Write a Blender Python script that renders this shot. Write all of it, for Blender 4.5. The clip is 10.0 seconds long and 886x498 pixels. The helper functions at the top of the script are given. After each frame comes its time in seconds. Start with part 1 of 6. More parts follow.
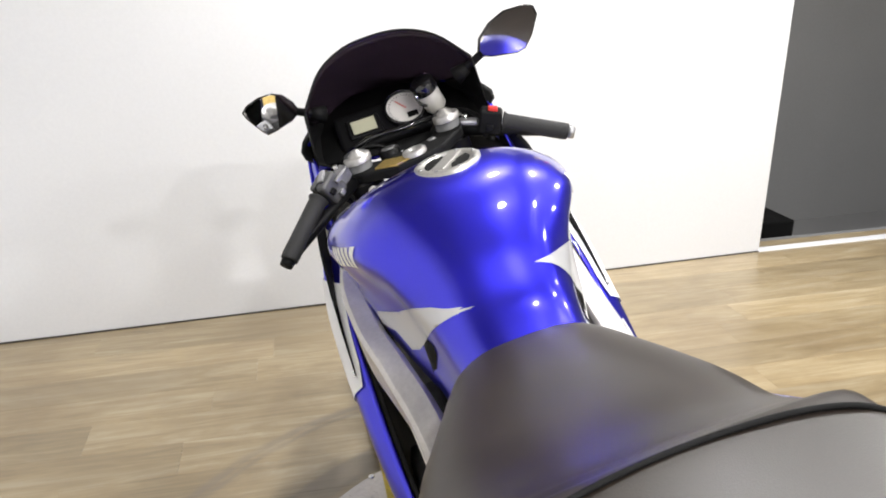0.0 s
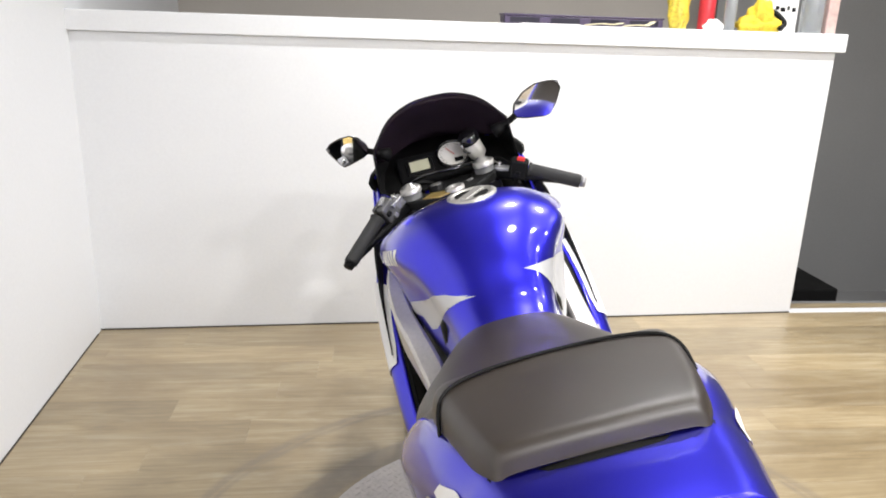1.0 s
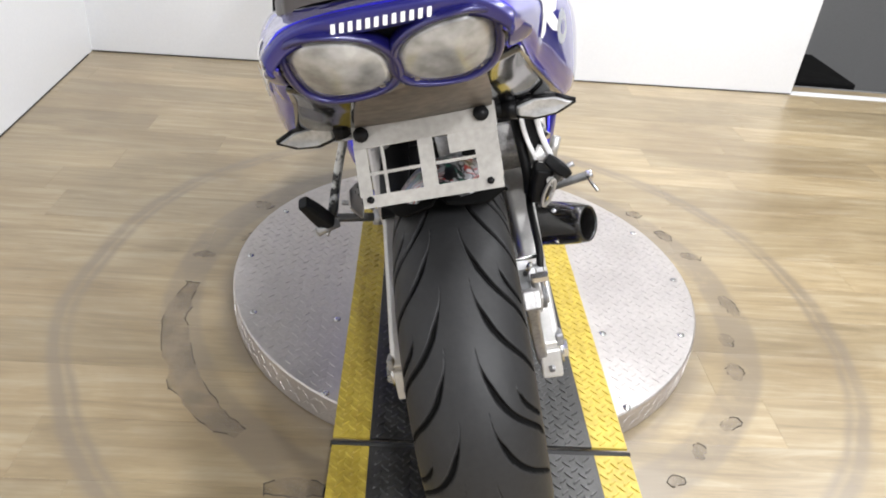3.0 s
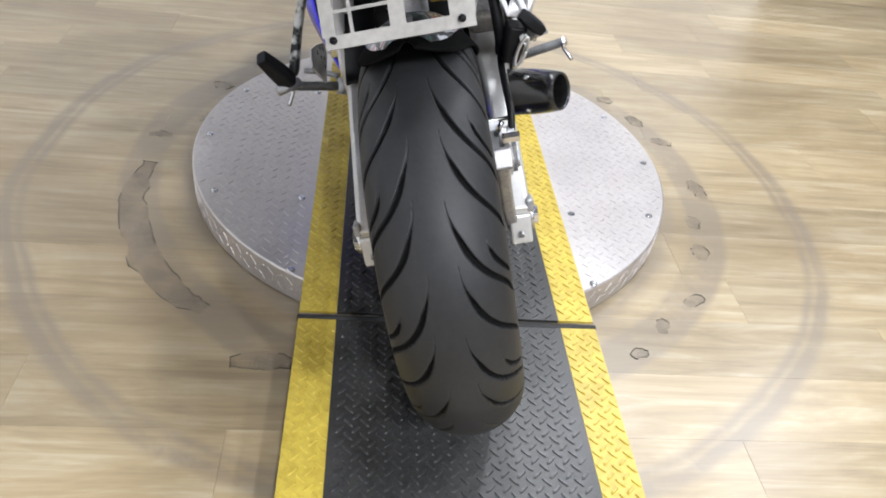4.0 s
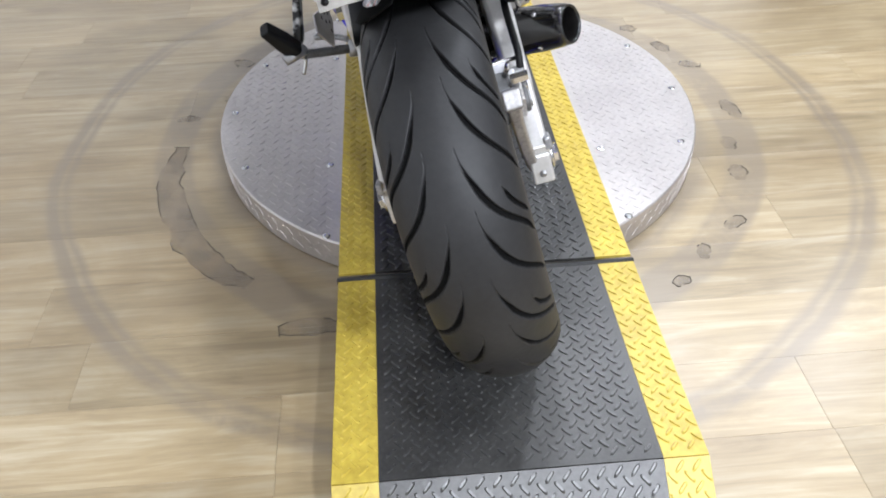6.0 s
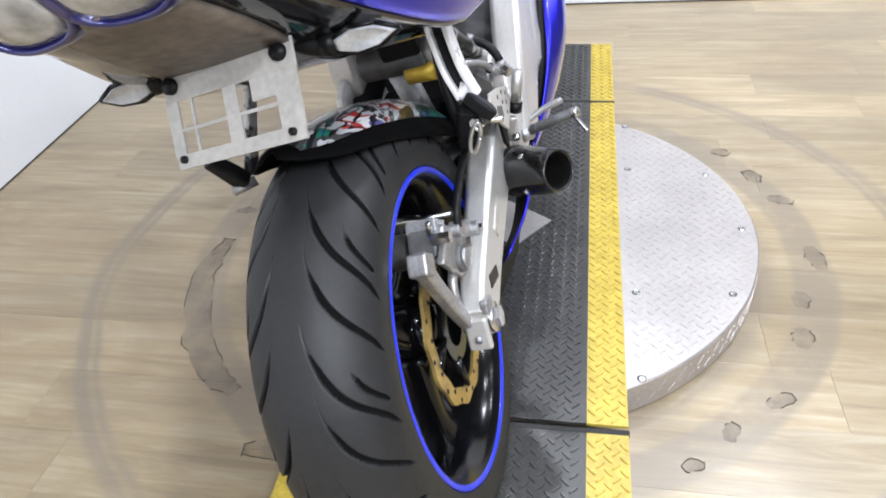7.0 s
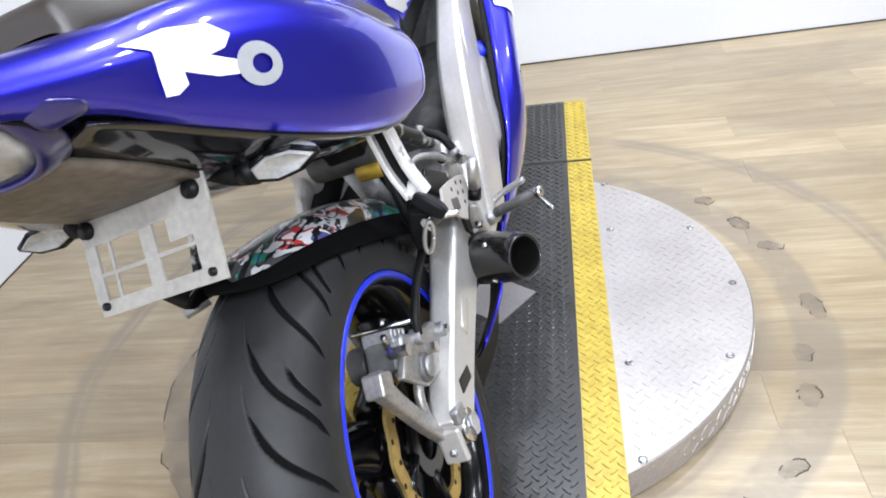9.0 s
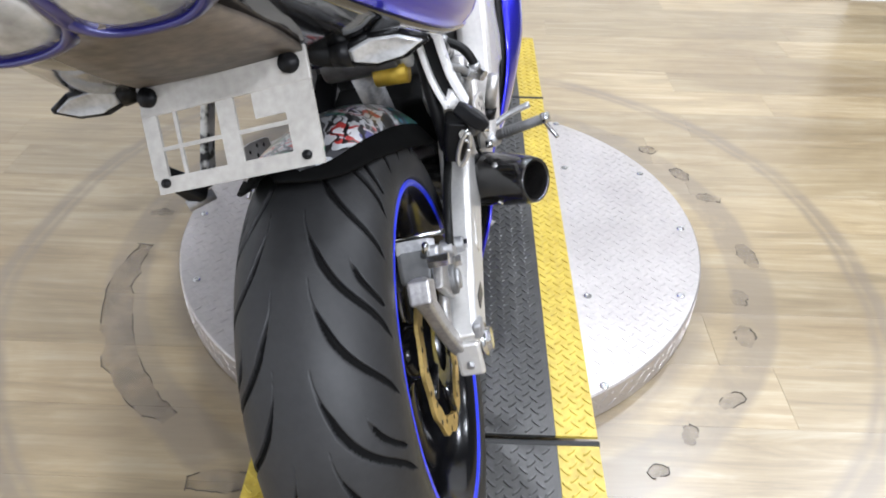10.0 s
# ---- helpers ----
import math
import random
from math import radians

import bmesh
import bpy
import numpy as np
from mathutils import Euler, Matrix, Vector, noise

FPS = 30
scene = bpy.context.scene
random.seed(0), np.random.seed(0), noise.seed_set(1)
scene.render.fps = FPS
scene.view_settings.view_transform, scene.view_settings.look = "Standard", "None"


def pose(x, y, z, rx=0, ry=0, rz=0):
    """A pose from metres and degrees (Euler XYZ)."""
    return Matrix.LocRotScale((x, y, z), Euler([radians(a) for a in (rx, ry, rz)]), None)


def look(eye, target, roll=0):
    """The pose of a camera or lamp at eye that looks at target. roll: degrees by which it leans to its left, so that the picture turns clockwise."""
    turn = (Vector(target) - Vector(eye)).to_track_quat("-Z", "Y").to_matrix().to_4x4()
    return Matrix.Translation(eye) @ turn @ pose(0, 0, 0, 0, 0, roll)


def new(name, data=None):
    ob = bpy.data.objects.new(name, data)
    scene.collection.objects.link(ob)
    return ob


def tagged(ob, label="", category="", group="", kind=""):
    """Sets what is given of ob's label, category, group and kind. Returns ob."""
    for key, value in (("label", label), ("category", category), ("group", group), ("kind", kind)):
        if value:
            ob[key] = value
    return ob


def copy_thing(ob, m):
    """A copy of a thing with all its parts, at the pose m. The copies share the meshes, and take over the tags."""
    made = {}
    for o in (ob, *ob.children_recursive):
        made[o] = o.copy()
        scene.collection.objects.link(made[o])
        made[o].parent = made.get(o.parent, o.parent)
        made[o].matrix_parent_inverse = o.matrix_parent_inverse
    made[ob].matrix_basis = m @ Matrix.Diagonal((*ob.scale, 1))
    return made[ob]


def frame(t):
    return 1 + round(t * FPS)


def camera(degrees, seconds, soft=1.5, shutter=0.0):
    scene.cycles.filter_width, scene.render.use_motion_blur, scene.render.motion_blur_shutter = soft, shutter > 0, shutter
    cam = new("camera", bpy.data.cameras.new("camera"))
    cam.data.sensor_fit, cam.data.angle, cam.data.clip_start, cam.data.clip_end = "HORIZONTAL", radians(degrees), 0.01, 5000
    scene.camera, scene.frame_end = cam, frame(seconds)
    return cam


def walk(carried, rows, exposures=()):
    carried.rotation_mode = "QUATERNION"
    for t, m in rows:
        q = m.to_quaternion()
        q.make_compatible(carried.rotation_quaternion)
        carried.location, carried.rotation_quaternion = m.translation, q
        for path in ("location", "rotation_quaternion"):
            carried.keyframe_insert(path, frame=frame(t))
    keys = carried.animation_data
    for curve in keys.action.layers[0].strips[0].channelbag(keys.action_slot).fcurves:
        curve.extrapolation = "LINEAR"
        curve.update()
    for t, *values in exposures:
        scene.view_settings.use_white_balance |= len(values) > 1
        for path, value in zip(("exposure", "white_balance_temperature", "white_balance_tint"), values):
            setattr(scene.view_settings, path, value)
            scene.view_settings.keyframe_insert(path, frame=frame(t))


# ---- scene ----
cam = camera(62.8, 10.0, soft=1.9)
PATH = [
    (0, (-0.432, -0.43, 1.246), (-0.048, 1.403, 0.545), -1.1),
    (0.5, (-0.44, -0.669, 1.274), (-0.15, 1.217, 0.674), -0.9),
    (1, (-0.41, -0.813, 1.299), (-0.208, 1.092, 0.726), 1.8),
    (1.5, (-0.298, -0.88, 1.259), (-0.231, 1.006, 0.596), 3.0),
    (2, (-0.225, -0.921, 1.214), (-0.18, 0.927, 0.451), 4.9),
    (2.5, (-0.197, -0.935, 1.154), (-0.111, 0.831, 0.22), 5.8),
    (2.7, (-0.192, -0.944, 1.136), (-0.081, 0.787, 0.142), 5.6),
    (3.8, (-0.177, -0.968, 1.051), (0.019, 0.605, -0.169), 7.9),
    (4, (-0.181, -0.965, 1.041), (0.054, 0.566, -0.224), 8.5),
    (4.5, (-0.167, -0.992, 1.004), (0.118, 0.457, -0.345), 10.5),
    (5, (-0.17, -0.997, 1.002), (0.111, 0.459, -0.34), 9.2),
    (5.2, (-0.182, -1.0, 1.005), (0.158, 0.419, -0.363), 9.4),
    (6.3, (-0.089, -0.95, 1.049), (-0.087, 0.552, -0.271), -5.0),
    (6.5, (0.018, -0.893, 1.049), (-0.127, 0.664, -0.198), -1.7),
    (7, (0.17, -0.819, 1.062), (-0.173, 0.746, -0.134), -4.8),
    (7.5, (0.203, -0.773, 1.062), (-0.154, 0.756, -0.176), -8.0),
    (8, (0.212, -0.743, 1.077), (-0.143, 0.849, -0.08), -8.6),
    (8.5, (0.219, -0.737, 1.079), (-0.17, 0.901, 0.0), -10.0),
    (9, (0.22, -0.731, 1.077), (-0.139, 0.918, 0.003), -10.4),
    (9.5, (0.2, -0.737, 1.071), (-0.11, 0.91, -0.02), -8.7),
    (10, (0.035, -0.754, 1.061), (0.001, 0.816, -0.178), 1.1),
]
walk(cam, [(t, look(eye, target, roll)) for t, eye, target, roll in PATH], [(0, 0.0, 6500, 10), (2.5, 0.03, 6400, 10), (4, 0.03, 5950, 10), (6.5, 0.03, 5850, 10), (10, 0.03, 5850, 10)])

TABLE_X, TABLE_Y, TABLE_R = 0.0, 0.605, 0.582

# ---- light ----
world = bpy.data.worlds.new("world")
scene.world = world
world.use_nodes = True
world.node_tree.nodes["Background"].inputs[0].default_value = (0.8, 0.85, 1.0, 1)
world.node_tree.nodes["Background"].inputs[1].default_value = 0.04


def area_lamp(x, y, z, size, watts, colour=(1.0, 0.99, 0.99)):
    data = bpy.data.lights.new("downlight_bulb", "AREA")
    data.shape, data.size, data.energy, data.color = "DISK", size, watts, colour
    ob = new("downlight_bulb", data)
    ob.matrix_basis = pose(x, y, z)
    return ob


CEILING = 2.75
# the y=-2.55 row is added fill, boosted to light tyre and tail
DOWNLIGHTS = [(x, y, row * column) for y, row in ((-2.55, 2.6), (-0.85, 0.55), (0.5, 0.28), (1.65, 1.15)) for x, column in ((0.12, 0.8), (1.2, 1.0), (2.4, 0.88))]
WATTS = 30.0
for lx, ly, share in DOWNLIGHTS:
    area_lamp(lx, ly, CEILING - 0.03, 0.14, WATTS * share)


# ---- materials ----
def material(name, colour, rough=0.5, metal=0.0, coat=0.0, tint=0.12, scale=6.0, grain=60.0, bump=0.0, spread=0.08, dirt=None, clear=0.0, coat_rough=0.05, spec=0.5):
    """A surface with colour variation at two scales, uneven gloss and fine relief."""
    m = bpy.data.materials.new(name)
    m.use_nodes = True
    nt = m.node_tree
    b = nt.nodes["Principled BSDF"]
    geo = nt.nodes.new("ShaderNodeTexCoord")
    big, small = nt.nodes.new("ShaderNodeTexNoise"), nt.nodes.new("ShaderNodeTexNoise")
    for node, s, d in ((big, scale, 3.0), (small, grain, 4.0)):
        node.inputs["Scale"].default_value, node.inputs["Detail"].default_value = s, d
        nt.links.new(geo.outputs["Object"], node.inputs["Vector"])
    mix = nt.nodes.new("ShaderNodeMath")
    mix.operation, mix.inputs[1].default_value = "MULTIPLY_ADD", 0.5
    nt.links.new(small.outputs["Fac"], mix.inputs[0])
    half = nt.nodes.new("ShaderNodeMath")
    half.operation, half.inputs[1].default_value = "MULTIPLY", 0.5
    nt.links.new(big.outputs["Fac"], half.inputs[0])
    nt.links.new(half.outputs[0], mix.inputs[2])
    ramp = nt.nodes.new("ShaderNodeValToRGB")
    ramp.color_ramp.elements[0].position, ramp.color_ramp.elements[1].position = 0.3, 0.7
    low = dirt or [c * (1 - tint) for c in colour]
    ramp.color_ramp.elements[0].color = (*low, 1)
    ramp.color_ramp.elements[1].color = (*[min(1, c * (1 + tint)) for c in colour], 1)
    nt.links.new(mix.outputs[0], ramp.inputs[0])
    nt.links.new(ramp.outputs[0], b.inputs["Base Color"])
    gloss = nt.nodes.new("ShaderNodeMapRange")
    gloss.inputs["To Min"].default_value, gloss.inputs["To Max"].default_value = max(0.02, rough - spread), min(1, rough + spread)
    nt.links.new(big.outputs["Fac"], gloss.inputs["Value"])
    nt.links.new(gloss.outputs[0], b.inputs["Roughness"])
    b.inputs["Metallic"].default_value = metal
    b.inputs["Specular IOR Level"].default_value = spec
    b.inputs["Coat Weight"].default_value, b.inputs["Coat Roughness"].default_value = coat, coat_rough
    b.inputs["Transmission Weight"].default_value = clear
    if bump:
        bp = nt.nodes.new("ShaderNodeBump")
        bp.inputs["Strength"].default_value, bp.inputs["Distance"].default_value = bump, 0.002
        nt.links.new(small.outputs["Fac"], bp.inputs["Height"])
        nt.links.new(bp.outputs[0], b.inputs["Normal"])
    return m


def glowing(name, colour, strength):
    m = bpy.data.materials.new(name)
    m.use_nodes = True
    b = m.node_tree.nodes["Principled BSDF"]
    b.inputs["Emission Color"].default_value, b.inputs["Emission Strength"].default_value = (*colour, 1), strength
    return m


BLUE = material("blue_metallic_paint", (0.034, 0.029, 0.66), 0.31, 0.92, coat=1.0, tint=0.06, scale=3, grain=900, spread=0.03, coat_rough=0.02)
DARK_BLUE = material("dark_blue_paint", (0.012, 0.011, 0.13), 0.3, 0.3, coat=1.0, tint=0.06, grain=900, spread=0.03)
SILVER_PAINT = material("silver_white_paint", (0.5, 0.5, 0.51), 0.35, 0.2, coat=0.7, tint=0.04, grain=600, spread=0.04)
FRAME_SILVER = material("silver_frame_paint", (0.54, 0.52, 0.50), 0.4, 0.45, tint=0.12, scale=12, grain=160, bump=0.05)
WHITE_DECAL = material("white_vinyl", (0.82, 0.82, 0.82), 0.35, tint=0.03)
LEATHER = material("black_vinyl", (0.026, 0.019, 0.014), 0.40, tint=0.25, scale=14, grain=700, bump=0.09, spread=0.08, spec=0.72)
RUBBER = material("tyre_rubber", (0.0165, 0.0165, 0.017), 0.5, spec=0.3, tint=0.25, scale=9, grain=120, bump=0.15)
# the same rubber near black: shade painted into the bottoms of the grooves
GROOVE_SHADE = material("groove_shade_rubber", (0.004, 0.004, 0.004), 0.8, spec=0.1, tint=0.2)
GRIP = material("grip_rubber", (0.02, 0.02, 0.02), 0.75, tint=0.3, grain=300, bump=0.4)
BLACK = material("black_plastic", (0.006, 0.006, 0.0065), 0.36, spec=0.14, tint=0.3, scale=12, grain=200, bump=0.05)
MATT_BLACK = material("matt_black_plastic", (0.007, 0.007, 0.007), 0.6, spec=0.15, tint=0.3, scale=12, grain=200, bump=0.1)
GLOSS_BLACK = material("gloss_black", (0.006, 0.006, 0.007), 0.12, coat=0.8, tint=0.2)
RIM_BLACK = material("black_wheel_paint", (0.003, 0.003, 0.0035), 0.16, spec=0.35, tint=0.2)
RIM_BLUE = material("blue_rim_tape", (0.015, 0.03, 0.62), 0.35, coat=0.5, tint=0.05)
ALU = material("satin_aluminium", (0.56, 0.55, 0.53), 0.36, 0.6, tint=0.1, scale=10, grain=180, bump=0.08)
CAST = material("cast_aluminium", (0.34, 0.34, 0.345), 0.45, 0.8, tint=0.25, scale=25, grain=200, bump=0.25)
CAP_METAL = material("brushed_cap_metal", (0.42, 0.41, 0.385), 0.42, 0.65, tint=0.15, scale=25, grain=200)
CAST_BRIGHT = material("bright_casting", (0.35, 0.34, 0.33), 0.42, 0.75, tint=0.35, scale=30, grain=200, bump=0.25)
BRIGHT = material("turned_aluminium", (0.46, 0.45, 0.43), 0.42, 0.75, tint=0.2, scale=30, grain=200)
STEEL = material("polished_steel", (0.6, 0.6, 0.6), 0.2, 1.0, tint=0.15, scale=20)
BRONZE = material("worn_disc_steel", (0.50, 0.36, 0.12), 0.38, 0.8, tint=0.35, scale=30, grain=150)
GOLD = material("yellow_anodised", (0.62, 0.42, 0.05), 0.4, 0.5, tint=0.2, scale=20)
ENGINE = material("engine_grey", (0.11, 0.11, 0.11), 0.5, 0.5, tint=0.4, scale=25, bump=0.3)
CHIPPED = material("chipped_black_paint", (0.42, 0.42, 0.41), 0.35, 0.4, tint=0.2, scale=9, grain=55, dirt=(0.012, 0.012, 0.012))
for at, stop in zip((0.47, 0.53), CHIPPED.node_tree.nodes["Color Ramp"].color_ramp.elements):
    stop.position = at
CHIPPED_WHITE = material("chipped_white_paint", (0.72, 0.71, 0.70), 0.35, 0.3, tint=0.15, scale=14, grain=90, dirt=(0.03, 0.03, 0.03))
for at, stop in zip((0.36, 0.42), CHIPPED_WHITE.node_tree.nodes["Color Ramp"].color_ramp.elements):
    stop.position = at
BRAID = material("braided_steel", (0.30, 0.30, 0.30), 0.4, 0.7, tint=0.4, scale=200, grain=500, bump=0.6)
HUGGER_BLACK = material("hugger_moulding", (0.004, 0.004, 0.004), 0.8, spec=0.03, tint=0.3)
CARBON = material("dark_brushed_sleeve", (0.012, 0.0115, 0.011), 0.2, 0.35, coat=0.5, tint=0.5, scale=30, grain=220, bump=0.15)
HOSE = material("black_hose", (0.006, 0.006, 0.006), 0.45, spec=0.2, tint=0.2, grain=500, bump=0.2)
DUSTY = material("dusty_brown_plastic", (0.115, 0.096, 0.08), 0.5, tint=0.5, scale=14, grain=80, bump=0.2, dirt=(0.03, 0.026, 0.022))
PLATE = material("worn_plastic_plate", (0.32, 0.305, 0.28), 0.4, tint=0.2, scale=18, grain=140, clear=0.0)


def print_material():
    """A torn, many-coloured printed film on black plastic."""
    m = bpy.data.materials.new("torn_print")
    m.use_nodes = True
    nt = m.node_tree
    b = nt.nodes["Principled BSDF"]
    co = nt.nodes.new("ShaderNodeTexCoord")
    def field(sx, sy, sz, detail, dist, shift):
        mp = nt.nodes.new("ShaderNodeMapping")
        mp.inputs["Scale"].default_value, mp.inputs["Location"].default_value = (sx, sy, sz), (shift, shift * 0.7, 0)
        nt.links.new(co.outputs["Object"], mp.inputs["Vector"])
        n = nt.nodes.new("ShaderNodeTexNoise")
        n.inputs["Scale"].default_value, n.inputs["Detail"].default_value, n.inputs["Distortion"].default_value = 1.0, detail, dist
        nt.links.new(mp.outputs[0], n.inputs["Vector"])
        return n

    def bands(source, steps):
        r = nt.nodes.new("ShaderNodeValToRGB")
        cr = r.color_ramp
        cr.interpolation = "CONSTANT"
        cr.elements[0].position, cr.elements[0].color = 0.0, (*steps[0][1], 1)
        cr.elements[1].position, cr.elements[1].color = steps[1][0], (*steps[1][1], 1)
        for at, c in steps[2:]:
            cr.elements.new(at).color = (*c, 1)
        nt.links.new(source.outputs["Fac"], r.inputs[0])
        return r

    # ragged scraps of film, each with a tint of its own, over the black moulding
    tints = bands(field(16, 9, 16, 2, 0.6, 3.1), ((0.0, (0.05, 0.16, 0.36)), (0.39, (0.03, 0.22, 0.14)), (0.435, (0.07, 0.07, 0.075)), (0.475, (0.55, 0.56, 0.58)), (0.56, (0.5, 0.05, 0.045)), (0.59, (0.74, 0.74, 0.76)), (0.65, (0.1, 0.1, 0.3))))
    torn = bands(field(34, 7, 34, 6, 1.0, 0.0), ((0.0, (0, 0, 0)), (0.475, (1, 1, 1)), (0.555, (0, 0, 0)), (0.60, (1, 1, 1))))
    mix = nt.nodes.new("ShaderNodeMix")
    mix.data_type = "RGBA"
    mix.inputs[6].default_value = (0.012, 0.012, 0.014, 1)
    nt.links.new(torn.outputs[0], mix.inputs[0])
    nt.links.new(tints.outputs[0], mix.inputs[7])
    nt.links.new(mix.outputs[2], b.inputs["Base Color"])
    b.inputs["Roughness"].default_value = 0.28
    b.inputs["Coat Weight"].default_value = 0.4
    return m


HUGGER_PRINT = print_material()


# ---- building helpers ----
RAKED = []  # holds the rake of the bodywork while that is built


def part(name, bm, mat, parent=None, label="", smooth=True, sub=0, bevel=0.0, thick=0.0):
    """Links a bmesh as one mesh object under a thing or a part."""
    if RAKED:
        bm.transform(RAKED[0])
    me = bpy.data.meshes.new(name)
    bm.normal_update()
    bm.to_mesh(me)
    bm.free()
    for m in mat if isinstance(mat, (list, tuple)) else (mat,):
        me.materials.append(m)
    if smooth:
        me.polygons.foreach_set("use_smooth", [True] * len(me.polygons))
    ob = new(name, me)
    ob.parent = parent
    if label:
        ob["label"] = label
    if thick:
        mod = ob.modifiers.new("thickness", "SOLIDIFY")
        mod.thickness, mod.offset = thick, -1
    if bevel:
        mod = ob.modifiers.new("edge", "BEVEL")
        mod.width, mod.segments, mod.limit_method, mod.angle_limit = bevel, 2, "ANGLE", radians(35)
        if smooth:
            mod.harden_normals = True
    if sub:
        mod = ob.modifiers.new("round", "SUBSURF")
        mod.levels = mod.render_levels = sub
    return ob


def thing(name, m, label, category, group="", kind=""):
    ob = new(name)
    ob.matrix_basis = m
    return tagged(ob, label, category, group, kind)


def add_box(bm, sx, sy, sz, m=None):
    return bmesh.ops.create_cube(bm, size=1, matrix=(m or Matrix()) @ Matrix.Diagonal((sx, sy, sz, 1)))["verts"]


def box(sx, sy, sz, m=None):
    bm = bmesh.new()
    add_box(bm, sx, sy, sz, m)
    return bm


def between(a, b):
    a, b = Vector(a), Vector(b)
    return Matrix.Translation((a + b) / 2) @ (b - a).to_track_quat("Z", "Y").to_matrix().to_4x4()


def add_rod(bm, a, b, r1, r2=None, n=16):
    length = (Vector(b) - Vector(a)).length
    bmesh.ops.create_cone(bm, cap_ends=True, segments=n, radius1=r1, radius2=r1 if r2 is None else r2, depth=length, matrix=between(a, b))


def rod(a, b, r1, r2=None, n=16):
    bm = bmesh.new()
    add_rod(bm, a, b, r1, r2, n)
    return bm


def grid_mesh(rows, closed=False, ends=False):
    """Rows of points, joined by quads. closed: each row is a ring."""
    bm = bmesh.new()
    vs = [[bm.verts.new(p) for p in row] for row in rows]
    n = len(vs[0])
    for a, b in zip(vs, vs[1:]):
        for i in range(n if closed else n - 1):
            j = (i + 1) % n
            bm.faces.new((a[i], a[j], b[j], b[i]))
    if ends:
        bm.faces.new(list(reversed(vs[0])))
        bm.faces.new(vs[-1])
    bmesh.ops.recalc_face_normals(bm, faces=bm.faces)
    return bm


def spline(points, n):
    """n points per span of a smooth line through the points."""
    p = [Vector(q) for q in points]
    p = [2 * p[0] - p[1], *p, 2 * p[-1] - p[-2]]
    out = []
    for a, b, c, d in zip(p, p[1:], p[2:], p[3:]):
        for k in range(n):
            t = k / n
            out.append(0.5 * (2 * b + (c - a) * t + (2 * a - 5 * b + 4 * c - d) * t * t + (3 * b - a - 3 * c + d) * t**3))
    return [*out, p[-2]]


def frames_along(path):
    out, up = [], None
    for i, p in enumerate(path):
        d = (path[min(i + 1, len(path) - 1)] - path[max(i - 1, 0)]).normalized()
        if up is None:
            up = Vector((0, 0, 1)) if abs(d.z) < 0.9 else Vector((1, 0, 0))
        side = d.cross(up).normalized()
        up = side.cross(d).normalized()
        out.append((p, side, up))
    return out


def tube(points, r, n=10, steps=6, ends=True):
    path = spline(points, steps)
    rows = [[p + r * (math.cos(a) * s + math.sin(a) * u) for a in (2 * math.pi * k / n for k in range(n))] for p, s, u in frames_along(path)]
    return grid_mesh(rows, True, ends)


def beam(sections, steps=4):
    """A bar of rounded box section through (x, y, z, width across x, depth across the run)."""
    centre = spline([s[:3] for s in sections], steps)
    size = spline([(s[3], s[4], 0) for s in sections], steps)
    rows = []
    for i, (p, wd) in enumerate(zip(centre, size)):
        d = (centre[min(i + 1, len(centre) - 1)] - centre[max(i - 1, 0)]).normalized()
        side = Vector((1, 0, 0))
        up = side.cross(d).normalized()
        side = d.cross(up).normalized()
        w, h = wd.x / 2, wd.y / 2
        c = 0.3 * min(w, h)
        ring = [(w, h - c), (w - c, h), (c - w, h), (-w, h - c), (-w, c - h), (c - w, -h), (w - c, -h), (w, c - h)]
        rows.append([p + side * a + up * b for a, b in ring])
    return grid_mesh(rows, True, True)


def turned(profile, axis="x", n=64, centre=(0, 0, 0), closed=False):
    """Profile points (along, radius) turned round an axis through centre."""
    bm = bmesh.new()
    rows = []
    for k in range(n):
        a = 2 * math.pi * k / n
        c, s = math.cos(a), math.sin(a)
        ring = []
        for u, r in profile:
            p = {"x": (u, r * c, r * s), "y": (r * c, u, r * s), "z": (r * c, r * s, u)}[axis]
            ring.append(bm.verts.new(Vector(p) + Vector(centre)))
        rows.append(ring)
    m = len(profile)
    for k in range(n):
        a, b = rows[k], rows[(k + 1) % n]
        for i in range(m if closed else m - 1):
            j = (i + 1) % m
            bm.faces.new((a[i], a[j], b[j], b[i]))
    bmesh.ops.remove_doubles(bm, verts=bm.verts, dist=1e-5)
    bmesh.ops.recalc_face_normals(bm, faces=bm.faces)
    return bm


def shell(sections, mirrored=True, ends=False, steps=4):
    """A skin over sections (y, [(x, z), ...]); mirrored: the half profiles start at the middle and are doubled."""
    rows = []
    for y, half in sections:
        right = [(x, y, z) for x, z in half]
        if mirrored:
            left = [(-x, y, z) for x, z in half if x > 1e-6]
            rows.append([*reversed(left), *right])
        else:
            rows.append(right)
    return grid_mesh(smoothed(rows, steps), False, ends)


def smoothed(rows, steps=4):
    """The same skin with steps points per span in both directions, through all the given ones."""
    rows = [spline(r, steps) for r in rows]
    cols = [spline(c, steps) for c in zip(*rows)]
    return [list(r) for r in zip(*cols)]


